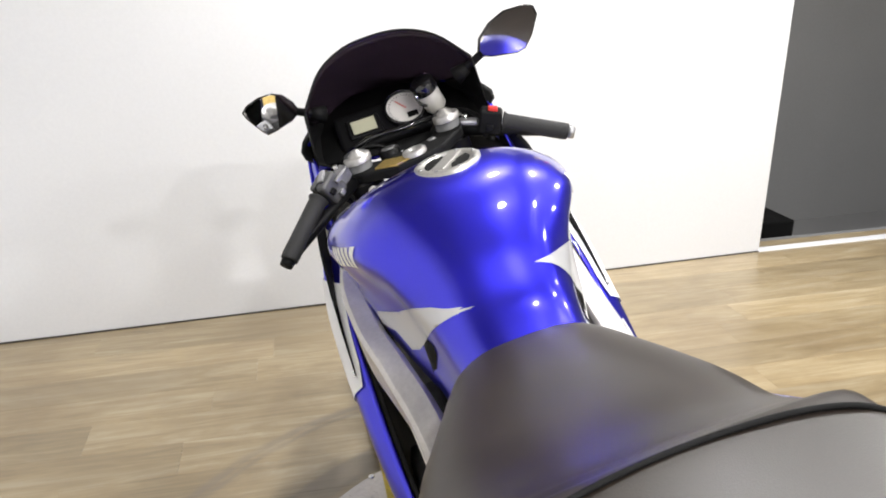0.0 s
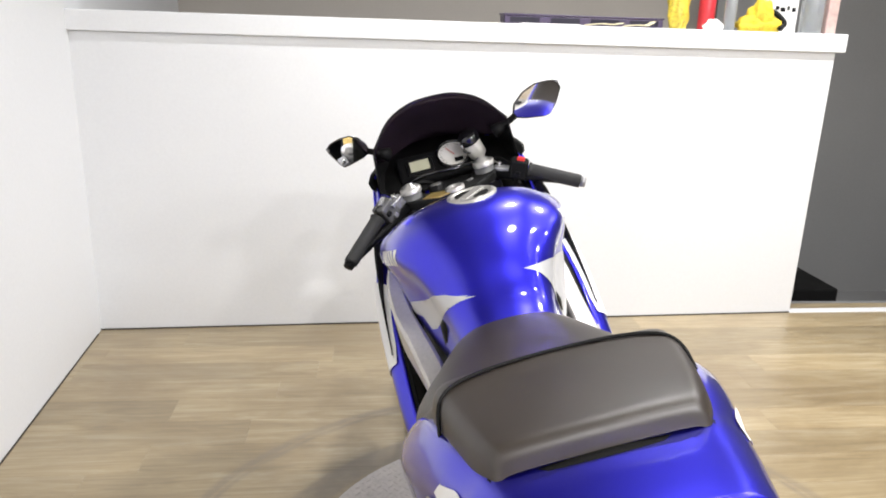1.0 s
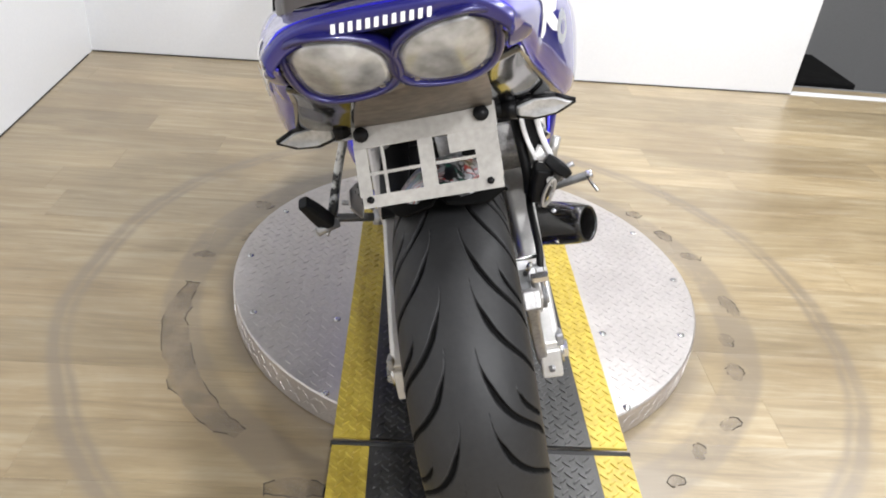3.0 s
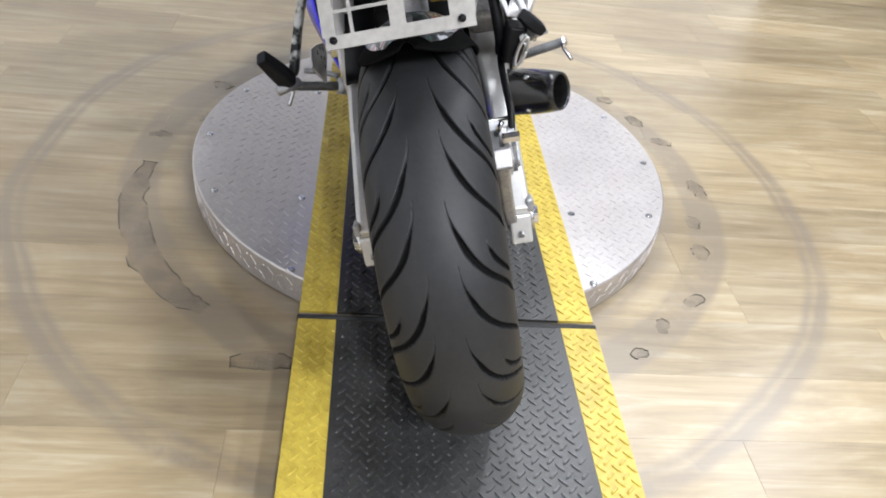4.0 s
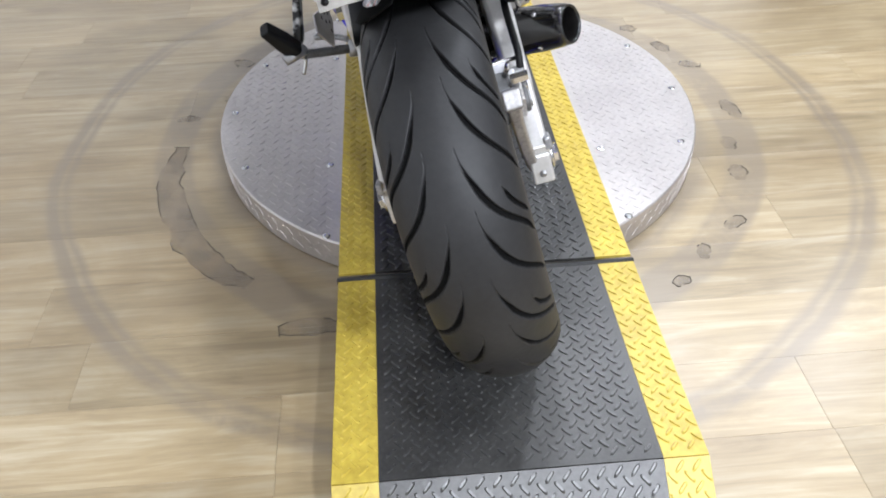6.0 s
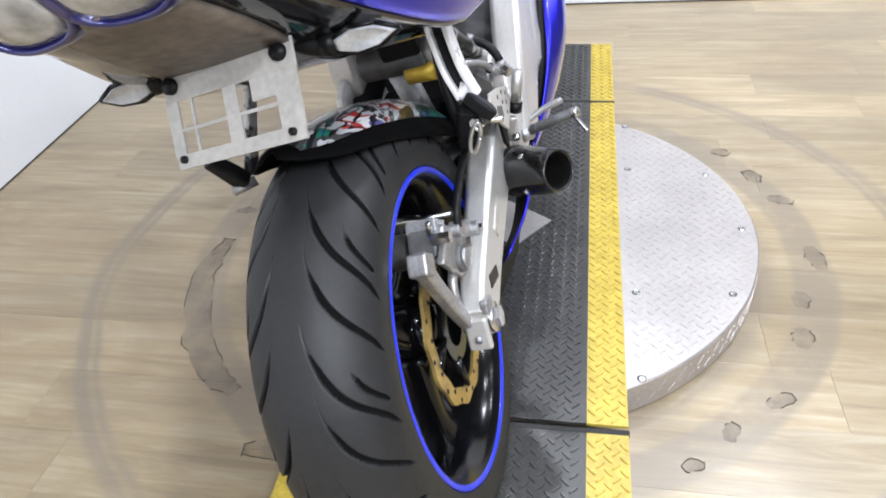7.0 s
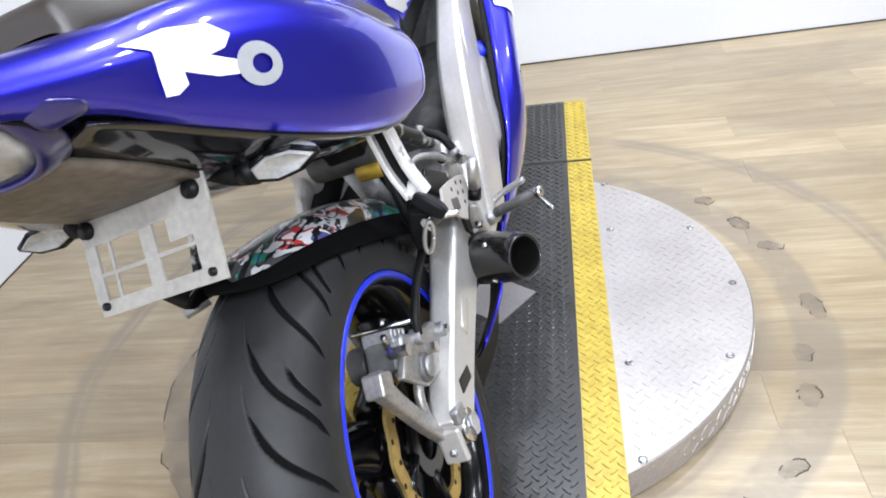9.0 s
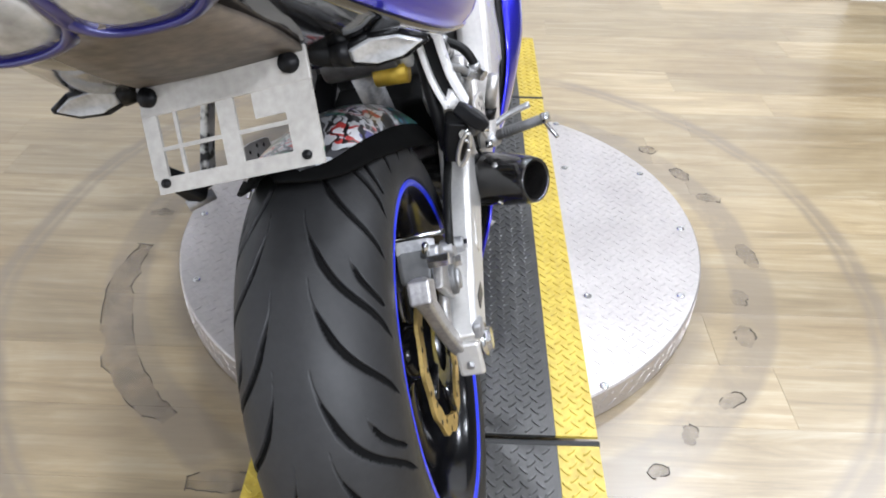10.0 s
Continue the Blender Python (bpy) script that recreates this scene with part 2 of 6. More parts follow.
def outline(points, depth, m=None):
    """A flat piece cut to an outline in its xy plane, depth thick."""
    bm = bmesh.new()
    f = bm.faces.new([bm.verts.new((x, y, 0)) for x, y in points])
    up = bmesh.ops.extrude_face_region(bm, geom=[f])
    bmesh.ops.translate(bm, vec=(0, 0, depth), verts=[v for v in up["geom"] if isinstance(v, bmesh.types.BMVert)])
    bmesh.ops.recalc_face_normals(bm, faces=bm.faces)
    if m:
        bm.transform(m)
    return bm


def joined(*bms):
    out = bmesh.new()
    for b in bms:
        me = bpy.data.meshes.new("scratch")
        b.to_mesh(me)
        b.free()
        out.from_mesh(me)
        bpy.data.meshes.remove(me)
    return out


def laid_on(target, points, axis, lift=0.0012, cell=0.008):
    """A thin film cut to an outline and laid on a skin. points: outline in the plane across the axis
    ('x+', 'x-': y, z; 'z+': x, y; 'y-': x, z)."""
    from mathutils.bvhtree import BVHTree

    deps = bpy.context.evaluated_depsgraph_get()
    deps.update()
    tree = BVHTree.FromObject(target, deps)
    bm = bmesh.new()
    face = bm.faces.new([bm.verts.new((a, b, 0)) for a, b in points])
    bmesh.ops.triangulate(bm, faces=[face])
    lo = [min(p[k] for p in points) for k in (0, 1)]
    hi = [max(p[k] for p in points) for k in (0, 1)]
    for k in (0, 1):
        n = Vector((1, 0, 0)) if k == 0 else Vector((0, 1, 0))
        s = lo[k] + cell
        while s < hi[k]:
            bmesh.ops.bisect_plane(bm, geom=[*bm.verts, *bm.edges, *bm.faces], plane_co=n * s, plane_no=n)
            s += cell
    drop = []
    for v in bm.verts:
        a, b = v.co.x, v.co.y
        if axis[0] == "x":
            sign = 1 if axis[1] == "+" else -1
            start, way = Vector((sign * 0.6, a, b)), Vector((-sign, 0, 0))
        elif axis[0] == "z":
            start, way = Vector((a, b, 1.6)), Vector((0, 0, -1))
        else:
            start, way = Vector((a, -1.2, b)), Vector((0, 1, 0))
        hit, normal, _, _ = tree.ray_cast(start, way)
        if hit is None:
            drop.append(v)
        else:
            if normal.dot(way) > 0:
                normal = -normal
            v.co = hit + normal * lift
    bmesh.ops.delete(bm, geom=drop, context="VERTS")
    bmesh.ops.recalc_face_normals(bm, faces=bm.faces)
    return bm


def on_skin(name, bm, mat, parent, label=""):
    """A film that was laid on a finished skin."""
    held = list(RAKED)
    RAKED.clear()
    ob = part(name, bm, mat, parent, label)
    RAKED.extend(held)
    return ob


# ---- the room ----
WALL_WHITE = material("white_wall_paint", (0.745, 0.755, 0.77), 0.55, tint=0.03, scale=1.5, grain=90, bump=0.04)
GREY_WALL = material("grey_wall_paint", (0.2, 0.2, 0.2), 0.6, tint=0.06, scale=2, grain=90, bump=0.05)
# grey of the unseen south wall, chosen for the light it bounces back
BOUNCE_WALL = material("grey_wall_paint", (0.3, 0.3, 0.3), 0.6, tint=0.06, scale=2)
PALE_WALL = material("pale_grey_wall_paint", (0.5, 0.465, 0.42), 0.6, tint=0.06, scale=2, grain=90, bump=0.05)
CEIL_MAT = material("grey_ceiling", (0.2, 0.2, 0.2), 0.8, tint=0.03, scale=2)

BACK_A, BACK_B = Vector((-1.596, 2.268, 0)), Vector((1.694, 2.408, 0))
ALONG = (BACK_B - BACK_A).normalized()
ACROSS = Vector((-ALONG.y, ALONG.x, 0))
LEDGE = 1.262


def wall(name, a, b, z0, z1, thick, mat, label):
    """A wall whose near face runs from a to b, its thickness away to the left of that run."""
    a, b = Vector((a[0], a[1], 0)), Vector((b[0], b[1], 0))
    d = (b - a).normalized()
    n = Vector((-d.y, d.x, 0))
    bm = bmesh.new()
    low = [bm.verts.new(p + Vector((0, 0, z0))) for p in (a, b, b + n * thick, a + n * thick)]
    f = bm.faces.new(low)
    up = bmesh.ops.extrude_face_region(bm, geom=[f])
    bmesh.ops.translate(bm, vec=(0, 0, z1 - z0), verts=[v for v in up["geom"] if isinstance(v, bmesh.types.BMVert)])
    bmesh.ops.recalc_face_normals(bm, faces=bm.faces)
    return tagged(part(name, bm, mat, smooth=False, bevel=0.004), label, "wall", kind="structure")


wall("wall_north", BACK_A, BACK_B, 0.0, LEDGE, 0.12, WALL_WHITE, "white painted half-height wall under a ledge")
wall("wall_west", (-1.30, -3.2), (-1.70, 4.6), -0.6, CEILING, 0.12, WALL_WHITE, "tall plain white painted side wall")
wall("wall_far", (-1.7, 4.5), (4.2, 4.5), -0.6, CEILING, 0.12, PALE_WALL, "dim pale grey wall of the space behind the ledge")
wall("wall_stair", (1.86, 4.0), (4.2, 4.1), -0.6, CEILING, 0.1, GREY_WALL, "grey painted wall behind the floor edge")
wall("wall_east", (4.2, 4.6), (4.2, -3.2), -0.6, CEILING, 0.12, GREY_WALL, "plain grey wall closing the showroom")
# never in view: closes the room and bounces fill onto tyre and tail
wall("wall_south_unseen", (4.2, -3.1), (-1.4, -3.1), -0.05, CEILING, 0.12, BOUNCE_WALL, "unseen grey end wall, toned to bounce light onto the motorcycle's rear")

# thin dark strips painted as the shade in the gap between floor and walls
GAP_SHADE = material("floor_gap_shade", (0.03, 0.026, 0.022), 0.8)
mid = (BACK_A + BACK_B) / 2 - ACROSS * 0.0015
tagged(part("gap_shade_strip", box((BACK_B - BACK_A).length - 0.01, 0.006, 0.005, Matrix.Translation(mid + Vector((0, 0, 0.0025))) @ Matrix.Rotation(math.atan2(ALONG.y, ALONG.x), 4, "Z")), GAP_SHADE, smooth=False), "thin dark strip standing in for the shaded gap under the white wall", "gap", kind="structure")
tagged(part("gap_shade_strip", box(0.006, 5.3, 0.003, Matrix.Translation((-1.4404, -0.43, 0.0015)) @ Matrix.Rotation(math.atan2(0.4, 7.8), 4, "Z")), GAP_SHADE, smooth=False), "thin dark strip standing in for the shaded gap under the side wall", "gap", kind="structure")

# ledge along the top of the half wall
bm = bmesh.new()
a, b = BACK_A - ACROSS * 0.02 + ALONG * 0.002, BACK_B - ACROSS * 0.02 + ALONG * 0.035
m = Matrix.Translation((a + b) / 2 + ACROSS * 0.105 + Vector((0, 0, LEDGE + 0.04))) @ Matrix.Rotation(math.atan2(ALONG.y, ALONG.x), 4, "Z")
add_box(bm, (b - a).length, 0.21, 0.08, m)
tagged(part("ledge_trim", bm, WALL_WHITE, smooth=False, bevel=0.004), "thick white painted ledge capping the half wall", "ledge", kind="structure")
LEDGE_TOP = LEDGE + 0.08

bm = box(6.2, 8.0, 0.1, pose(1.25, 0.65, CEILING + 0.05))
tagged(part("ceiling", bm, CEIL_MAT, smooth=False), "plain grey ceiling with recessed downlights", "ceiling", kind="structure")
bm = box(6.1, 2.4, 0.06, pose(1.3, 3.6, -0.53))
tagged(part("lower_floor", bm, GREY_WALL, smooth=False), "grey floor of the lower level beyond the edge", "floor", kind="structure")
bm = box(2.62, 0.05, 0.02, pose(3.0, 2.44, -0.006, 0, 0, 0.6))
tagged(part("floor_edge_trim", bm, WALL_WHITE, smooth=False, bevel=0.003), "white trim strip along the open floor edge", "trim", kind="structure")
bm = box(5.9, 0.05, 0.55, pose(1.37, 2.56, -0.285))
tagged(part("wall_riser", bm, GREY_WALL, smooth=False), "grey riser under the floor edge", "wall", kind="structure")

ob = part("storage_box", box(0.66, 0.6, 0.31, pose(0, 0, 0.155)), MATT_BLACK, smooth=False, bevel=0.01)
ob.matrix_basis = pose(2.225, 3.56, -0.5, 0, 0, 0)
tagged(ob, "matt black box standing against the grey wall", "box")


# recessed ceiling lights, the unseen back row of fill lamps included
LENS = glowing("downlight_lens", (1.0, 0.97, 0.92), 40.0)
TRIM = material("downlight_trim", (0.8, 0.8, 0.8), 0.4, tint=0.02)
first = None
for lx, ly, share in DOWNLIGHTS:
    m = pose(lx, ly, CEILING)
    if first is None:
        first = thing("ceiling_light", m, "round recessed white ceiling downlight, lit; back row added as fill", "ceiling light", "ceiling downlights")
        part("trim_ring", turned([(0.0, 0.1), (-0.008, 0.098), (-0.01, 0.085), (-0.004, 0.078), (0.0, 0.078)], "z", 32), TRIM, first)
        part("diffuser", turned([(-0.003, 0.0), (-0.003, 0.078)], "z", 32), LENS, first)
    else:
        copy_thing(first, m)


# ---- floor of wood-look planks ----
def plank_material():
    m = bpy.data.materials.new("wood_look_planks")
    m.use_nodes = True
    nt = m.node_tree
    b = nt.nodes["Principled BSDF"]
    b.inputs["Coat Weight"].default_value, b.inputs["Coat Roughness"].default_value = 0.6, 0.34
    geo, info = nt.nodes.new("ShaderNodeNewGeometry"), nt.nodes.new("ShaderNodeObjectInfo")
    shift = nt.nodes.new("ShaderNodeVectorMath")
    shift.operation = "MULTIPLY_ADD"
    comb = nt.nodes.new("ShaderNodeCombineXYZ")
    for k, v in enumerate((7.3, 3.1, 1.7)):
        mul = nt.nodes.new("ShaderNodeMath")
        mul.operation, mul.inputs[1].default_value = "MULTIPLY", v
        nt.links.new(info.outputs["Random"], mul.inputs[0])
        nt.links.new(mul.outputs[0], comb.inputs[k])
    shift.inputs[1].default_value = (1.0, 1.0, 1.0)
    nt.links.new(geo.outputs["Position"], shift.inputs[0])
    nt.links.new(comb.outputs[0], shift.inputs[2])

    def noise_node(sx, sy, detail, rough=0.6, dist=0.0, at=None):
        mp = nt.nodes.new("ShaderNodeMapping")
        mp.inputs["Scale"].default_value = (sx, sy, 1)
        nt.links.new((at or shift).outputs[0], mp.inputs["Vector"])
        n = nt.nodes.new("ShaderNodeTexNoise")
        n.inputs["Scale"].default_value, n.inputs["Detail"].default_value = 1.0, detail
        n.inputs["Roughness"].default_value, n.inputs["Distortion"].default_value = rough, dist
        nt.links.new(mp.outputs[0], n.inputs["Vector"])
        return n

    streak, figure, blotch = noise_node(2.4, 60, 6, 0.68, 0.9), noise_node(2.4, 17, 6, 0.66, 1.3), noise_node(1.5, 7.0, 3, 0.6)
    add = nt.nodes.new("ShaderNodeMath")
    add.operation, add.inputs[1].default_value = "MULTIPLY_ADD", 0.4
    nt.links.new(streak.outputs["Fac"], add.inputs[0])
    part2 = nt.nodes.new("ShaderNodeMath")
    part2.operation, part2.inputs[1].default_value = "MULTIPLY", 0.6
    nt.links.new(figure.outputs["Fac"], part2.inputs[0])
    nt.links.new(part2.outputs[0], add.inputs[2])
    ramp = nt.nodes.new("ShaderNodeValToRGB")
    cr = ramp.color_ramp
    cr.elements[0].position, cr.elements[0].color = 0.30, (0.135, 0.092, 0.042, 1)
    cr.elements[1].position, cr.elements[1].color = 0.70, (0.50, 0.435, 0.305, 1)
    mid = cr.elements.new(0.5)
    mid.color = (0.33, 0.246, 0.128, 1)
    nt.links.new(add.outputs[0], ramp.inputs[0])
    tone = nt.nodes.new("ShaderNodeMix")
    tone.data_type, tone.blend_type = "RGBA", "MIX"
    tone.inputs[7].default_value = (0.35, 0.295, 0.195, 1)
    half = nt.nodes.new("ShaderNodeMath")
    half.operation, half.inputs[1].default_value = "MULTIPLY", 0.55
    nt.links.new(blotch.outputs["Fac"], half.inputs[0])
    nt.links.new(half.outputs[0], tone.inputs[0])
    nt.links.new(ramp.outputs[0], tone.inputs[6])
    hsv = nt.nodes.new("ShaderNodeHueSaturation")
    val = nt.nodes.new("ShaderNodeMapRange")
    val.inputs["To Min"].default_value, val.inputs["To Max"].default_value = 0.82, 1.15
    nt.links.new(info.outputs["Random"], val.inputs["Value"])
    nt.links.new(val.outputs[0], hsv.inputs["Value"])
    stain = noise_node(1.3, 1.9, 5, 0.62, 0.6, geo)
    sm = nt.nodes.new("ShaderNodeMapRange")
    sm.inputs["From Min"].default_value, sm.inputs["From Max"].default_value, sm.inputs["To Max"].default_value = 0.44, 0.68, 0.5
    nt.links.new(stain.outputs["Fac"], sm.inputs["Value"])
    brown = nt.nodes.new("ShaderNodeMix")
    brown.data_type = "RGBA"
    brown.inputs[7].default_value = (0.160, 0.106, 0.048, 1)
    nt.links.new(sm.outputs[0], brown.inputs[0])
    nt.links.new(tone.outputs[2], brown.inputs[6])
    nt.links.new(brown.outputs[2], hsv.inputs["Color"])

    # worn, greyed rings that turning wheels and the ramp have scuffed round the turntable
    off = nt.nodes.new("ShaderNodeVectorMath")
    off.operation, off.inputs[1].default_value = "SUBTRACT", (TABLE_X, TABLE_Y, 0)
    nt.links.new(geo.outputs["Position"], off.inputs[0])
    far = nt.nodes.new("ShaderNodeVectorMath")
    far.operation = "LENGTH"
    nt.links.new(off.outputs[0], far.inputs[0])
    wob = noise_node(2.5, 2.5, 3, 0.6, 0.0, geo)
    rr = nt.nodes.new("ShaderNodeMath")
    rr.operation, rr.inputs[1].default_value = "MULTIPLY_ADD", 0.05
    nt.links.new(wob.outputs["Fac"], rr.inputs[0])
    nt.links.new(far.outputs["Value"], rr.inputs[2])
    wear = nt.nodes.new("ShaderNodeValToRGB")
    we = wear.color_ramp
    we.elements[0].position, we.elements[0].color = 0.0, (0, 0, 0, 1)
    we.elements[1].position, we.elements[1].color = 1.0, (0, 0, 0, 1)
    for at, v in ((0.61, 0.75), (0.64, 0.2), (0.662, 0.2), (0.675, 0.72), (0.748, 0.68), (0.762, 0.1), (0.925, 0.08), (0.94, 0.75), (0.952, 0.3), (0.960, 0.75), (0.975, 0.7), (0.988, 0.1)):
        we.elements.new(at).color = (v, v, v, 1)
    scale = nt.nodes.new("ShaderNodeMath")
    scale.operation, scale.inputs[1].default_value = "MULTIPLY", 0.97
    nt.links.new(rr.outputs[0], scale.inputs[0])
    nt.links.new(scale.outputs[0], wear.inputs[0])
    patchy = noise_node(5, 5, 4, 0.7, 0.4, geo)
    pm = nt.nodes.new("ShaderNodeMapRange")
    pm.inputs["From Min"].default_value, pm.inputs["From Max"].default_value = 0.22, 0.52
    nt.links.new(patchy.outputs["Fac"], pm.inputs["Value"])
    both = nt.nodes.new("ShaderNodeMath")
    both.operation = "MULTIPLY"
    nt.links.new(wear.outputs[0], both.inputs[0])
    nt.links.new(pm.outputs[0], both.inputs[1])
    worn = nt.nodes.new("ShaderNodeMix")
    worn.data_type = "RGBA"
    worn.inputs[7].default_value = (0.185, 0.150, 0.108, 1)
    nt.links.new(both.outputs[0], worn.inputs[0])
    nt.links.new(hsv.outputs[0], worn.inputs[6])
    nt.links.new(worn.outputs[2], b.inputs["Base Color"])
    gl = nt.nodes.new("ShaderNodeMapRange")
    gl.inputs["To Min"].default_value, gl.inputs["To Max"].default_value = 0.24, 0.44
    nt.links.new(figure.outputs["Fac"], gl.inputs["Value"])
    nt.links.new(gl.outputs[0], b.inputs["Roughness"])
    bp = nt.nodes.new("ShaderNodeBump")
    bp.inputs["Strength"].default_value, bp.inputs["Distance"].default_value = 0.25, 0.001
    nt.links.new(streak.outputs["Fac"], bp.inputs["Height"])
    nt.links.new(bp.outputs[0], b.inputs["Normal"])
    return m


WOOD = plank_material()
UNDER = material("floor_joint", (0.16, 0.125, 0.085), 0.7)
floor = tagged(part("floor", box(5.9, 5.6, 0.08, pose(1.25, -0.345, -0.0445)), UNDER, smooth=False), "worn oak-look vinyl plank floor with scuffs", "floor", kind="structure")
PW, PL = 0.152, 0.915
me = bpy.data.meshes.new("plank")
bm = box(PL - 0.0003, PW - 0.0003, 0.004)
bmesh.ops.bevel(bm, geom=[e for e in bm.edges if all(v.co.z > 0 for v in e.verts)], offset=0.0003, segments=1, affect="EDGES")
bm.to_mesh(me)
bm.free()
me.materials.append(WOOD)
rng = random.Random(4)
def cut_plank(length):
    """A plank sawn to length where it meets a wall."""
    sawn = bpy.data.meshes.new("plank")
    bm = box(length - 0.0003, PW - 0.0003, 0.004)
    bmesh.ops.bevel(bm, geom=[e for e in bm.edges if all(v.co.z > 0 for v in e.verts)], offset=0.0003, segments=1, affect="EDGES")
    bm.to_mesh(sawn)
    bm.free()
    sawn.materials.append(WOOD)
    return sawn


y = -3.02
while y - PW / 2 < 2.38:
    west, east = -1.33 - 0.4 * (y + 3.2) / 7.8, 4.22
    x = west - rng.random() * PL
    while x < east - 0.02:
        a, b = max(x, west), min(x + PL, east)
        if b - a > 0.02:
            ob = new("plank", me if b - a > PL - 0.001 else cut_plank(b - a))
            ob.parent = floor
            ob.matrix_basis = pose((a + b) / 2, y, -0.002)
        x += PL
    y += PW


# ---- turntable, deck and ramps ----
TREAD_ALU = material("aluminium_tread_plate", (0.53, 0.50, 0.48), 0.40, 0.78, tint=0.14, scale=7, grain=120, bump=0.1)
TREAD_BLACK = material("black_tread_plate", (0.046, 0.045, 0.043), 0.38, 0.3, tint=0.5, scale=10, grain=150, bump=0.1)
TREAD_YELLOW = material("yellow_safety_paint", (0.52, 0.405, 0.062), 0.42, 0.0, tint=0.1, scale=14, grain=90, bump=0.1, dirt=(0.34, 0.245, 0.03))

TREAD_WORN = material("worn_black_tread", (0.085, 0.085, 0.082), 0.34, 0.5, tint=0.3, scale=7, grain=160, bump=0.1, dirt=(0.03, 0.03, 0.03))


def lugs(points, length, width, height):
    """Raised lens-shaped tread marks at (x, y, z, turn, slope)."""
    prof = [(-0.5, 0), (-0.38, 0.42), (0.0, 0.5), (0.38, 0.42), (0.5, 0), (0.38, -0.42), (0.0, -0.5), (-0.38, -0.42)]
    verts, faces = [], []
    for x, y, z, turn, slope in points:
        c, s, k = math.cos(turn), math.sin(turn), len(verts)
        for grow, up in ((1.0, 0.0), (0.66, height)):
            for u, v in prof:
                a, b = u * length * grow, v * width * grow
                px, py = a * c - b * s, a * s + b * c
                verts.append((x + px, y + py, z + up + slope * py))
        n = len(prof)
        faces += [(k + i, k + (i + 1) % n, k + n + (i + 1) % n, k + n + i) for i in range(n)]
        faces.append(tuple(k + n + i for i in range(n)))
    me = bpy.data.meshes.new("tread")
    me.from_pydata(verts, [], faces)
    bm = bmesh.new()
    bm.from_mesh(me)
    bpy.data.meshes.remove(me)
    return bm


def tread_spots(x0, x1, y0, y1, pitch, keep=lambda x, y: True):
    """Places of diamond tread: bars along and across a square lattice that lies at 45 degrees."""
    cx, cy, h = (x0 + x1) / 2, (y0 + y1) / 2, math.sqrt(0.5)
    n = int(((x1 - x0) + (y1 - y0)) / 2 / h / pitch) + 2
    out = []
    for i in range(-n, n + 1):
        for j in range(-n, n + 1):
            x, y = cx + (i - j) * pitch * h, cy + (i + j) * pitch * h
            if x0 < x < x1 and y0 < y < y1 and keep(x, y):
                out.append((x, y, radians(45 if (i + j) % 2 else -45)))
    return out


TOP, DECK = 0.070, 0.0735
HALF, INNER, FAR_Y = 0.2815, 0.212, 1.245
turntable = thing("turntable", Matrix(), "round aluminium tread plate turntable with a black and yellow drive-over deck", "turntable")
part("disc", turned([(0.004, 0.0), (0.004, TABLE_R), (TOP - 0.003, TABLE_R), (TOP, TABLE_R - 0.003), (TOP, 0.0)], "z", 128, (TABLE_X, TABLE_Y, 0)), TREAD_ALU, turntable, "worn diamond tread aluminium disc", smooth=False)
spots = tread_spots(-0.62, 0.62, TABLE_Y - 0.62, TABLE_Y + 0.62, 0.0215, lambda x, y: math.hypot(x - TABLE_X, y - TABLE_Y) < TABLE_R - 0.012 and abs(x) > HALF + 0.012)
tagged(part("disc_tread", lugs([(x, y, TOP - 0.0005, a, 0) for x, y, a in spots], 0.023, 0.0052, 0.0016), TREAD_ALU, turntable, smooth=False), kind="stuff")
# tread on the disc's upright rim
bm = bmesh.new()
for k in range(150):
    a = 2 * math.pi * k / 150
    for row in range(2):
        z = 0.022 + 0.024 * row
        m = Matrix.Translation((TABLE_X, TABLE_Y, 0)) @ Matrix.Rotation(a, 4, "Z") @ Matrix.Translation((TABLE_R, 0, z)) @ Matrix.Rotation(radians(45 if (k + row) % 2 else -45), 4, "X")
        add_box(bm, 0.0024, 0.020, 0.005, m)
tagged(part("rim_tread", bm, TREAD_ALU, turntable, smooth=False), kind="stuff")
for k in (-25, 0, 25, 155, 180, 205):
    a = radians(k)
    x, y = TABLE_X + (TABLE_R - 0.031) * math.cos(a), TABLE_Y + (TABLE_R - 0.031) * math.sin(a)
    if abs(x) > HALF + 0.015:
        part("bolt", turned([(TOP, 0.0085), (TOP + 0.002, 0.0085), (TOP + 0.0035, 0.006), (TOP + 0.0035, 0.003), (TOP + 0.0015, 0.0), ], "z", 14, (x, y, 0)), STEEL, turntable)
for x in (-HALF - 0.027, HALF + 0.027):
    for y in (0.122, 0.362, 0.855, 1.09):
        part("bolt", turned([(TOP, 0.0085), (TOP + 0.002, 0.0085), (TOP + 0.0035, 0.006), (TOP + 0.0035, 0.003), (TOP + 0.0015, 0.0)], "z", 14, (x, y, 0)), STEEL, turntable)


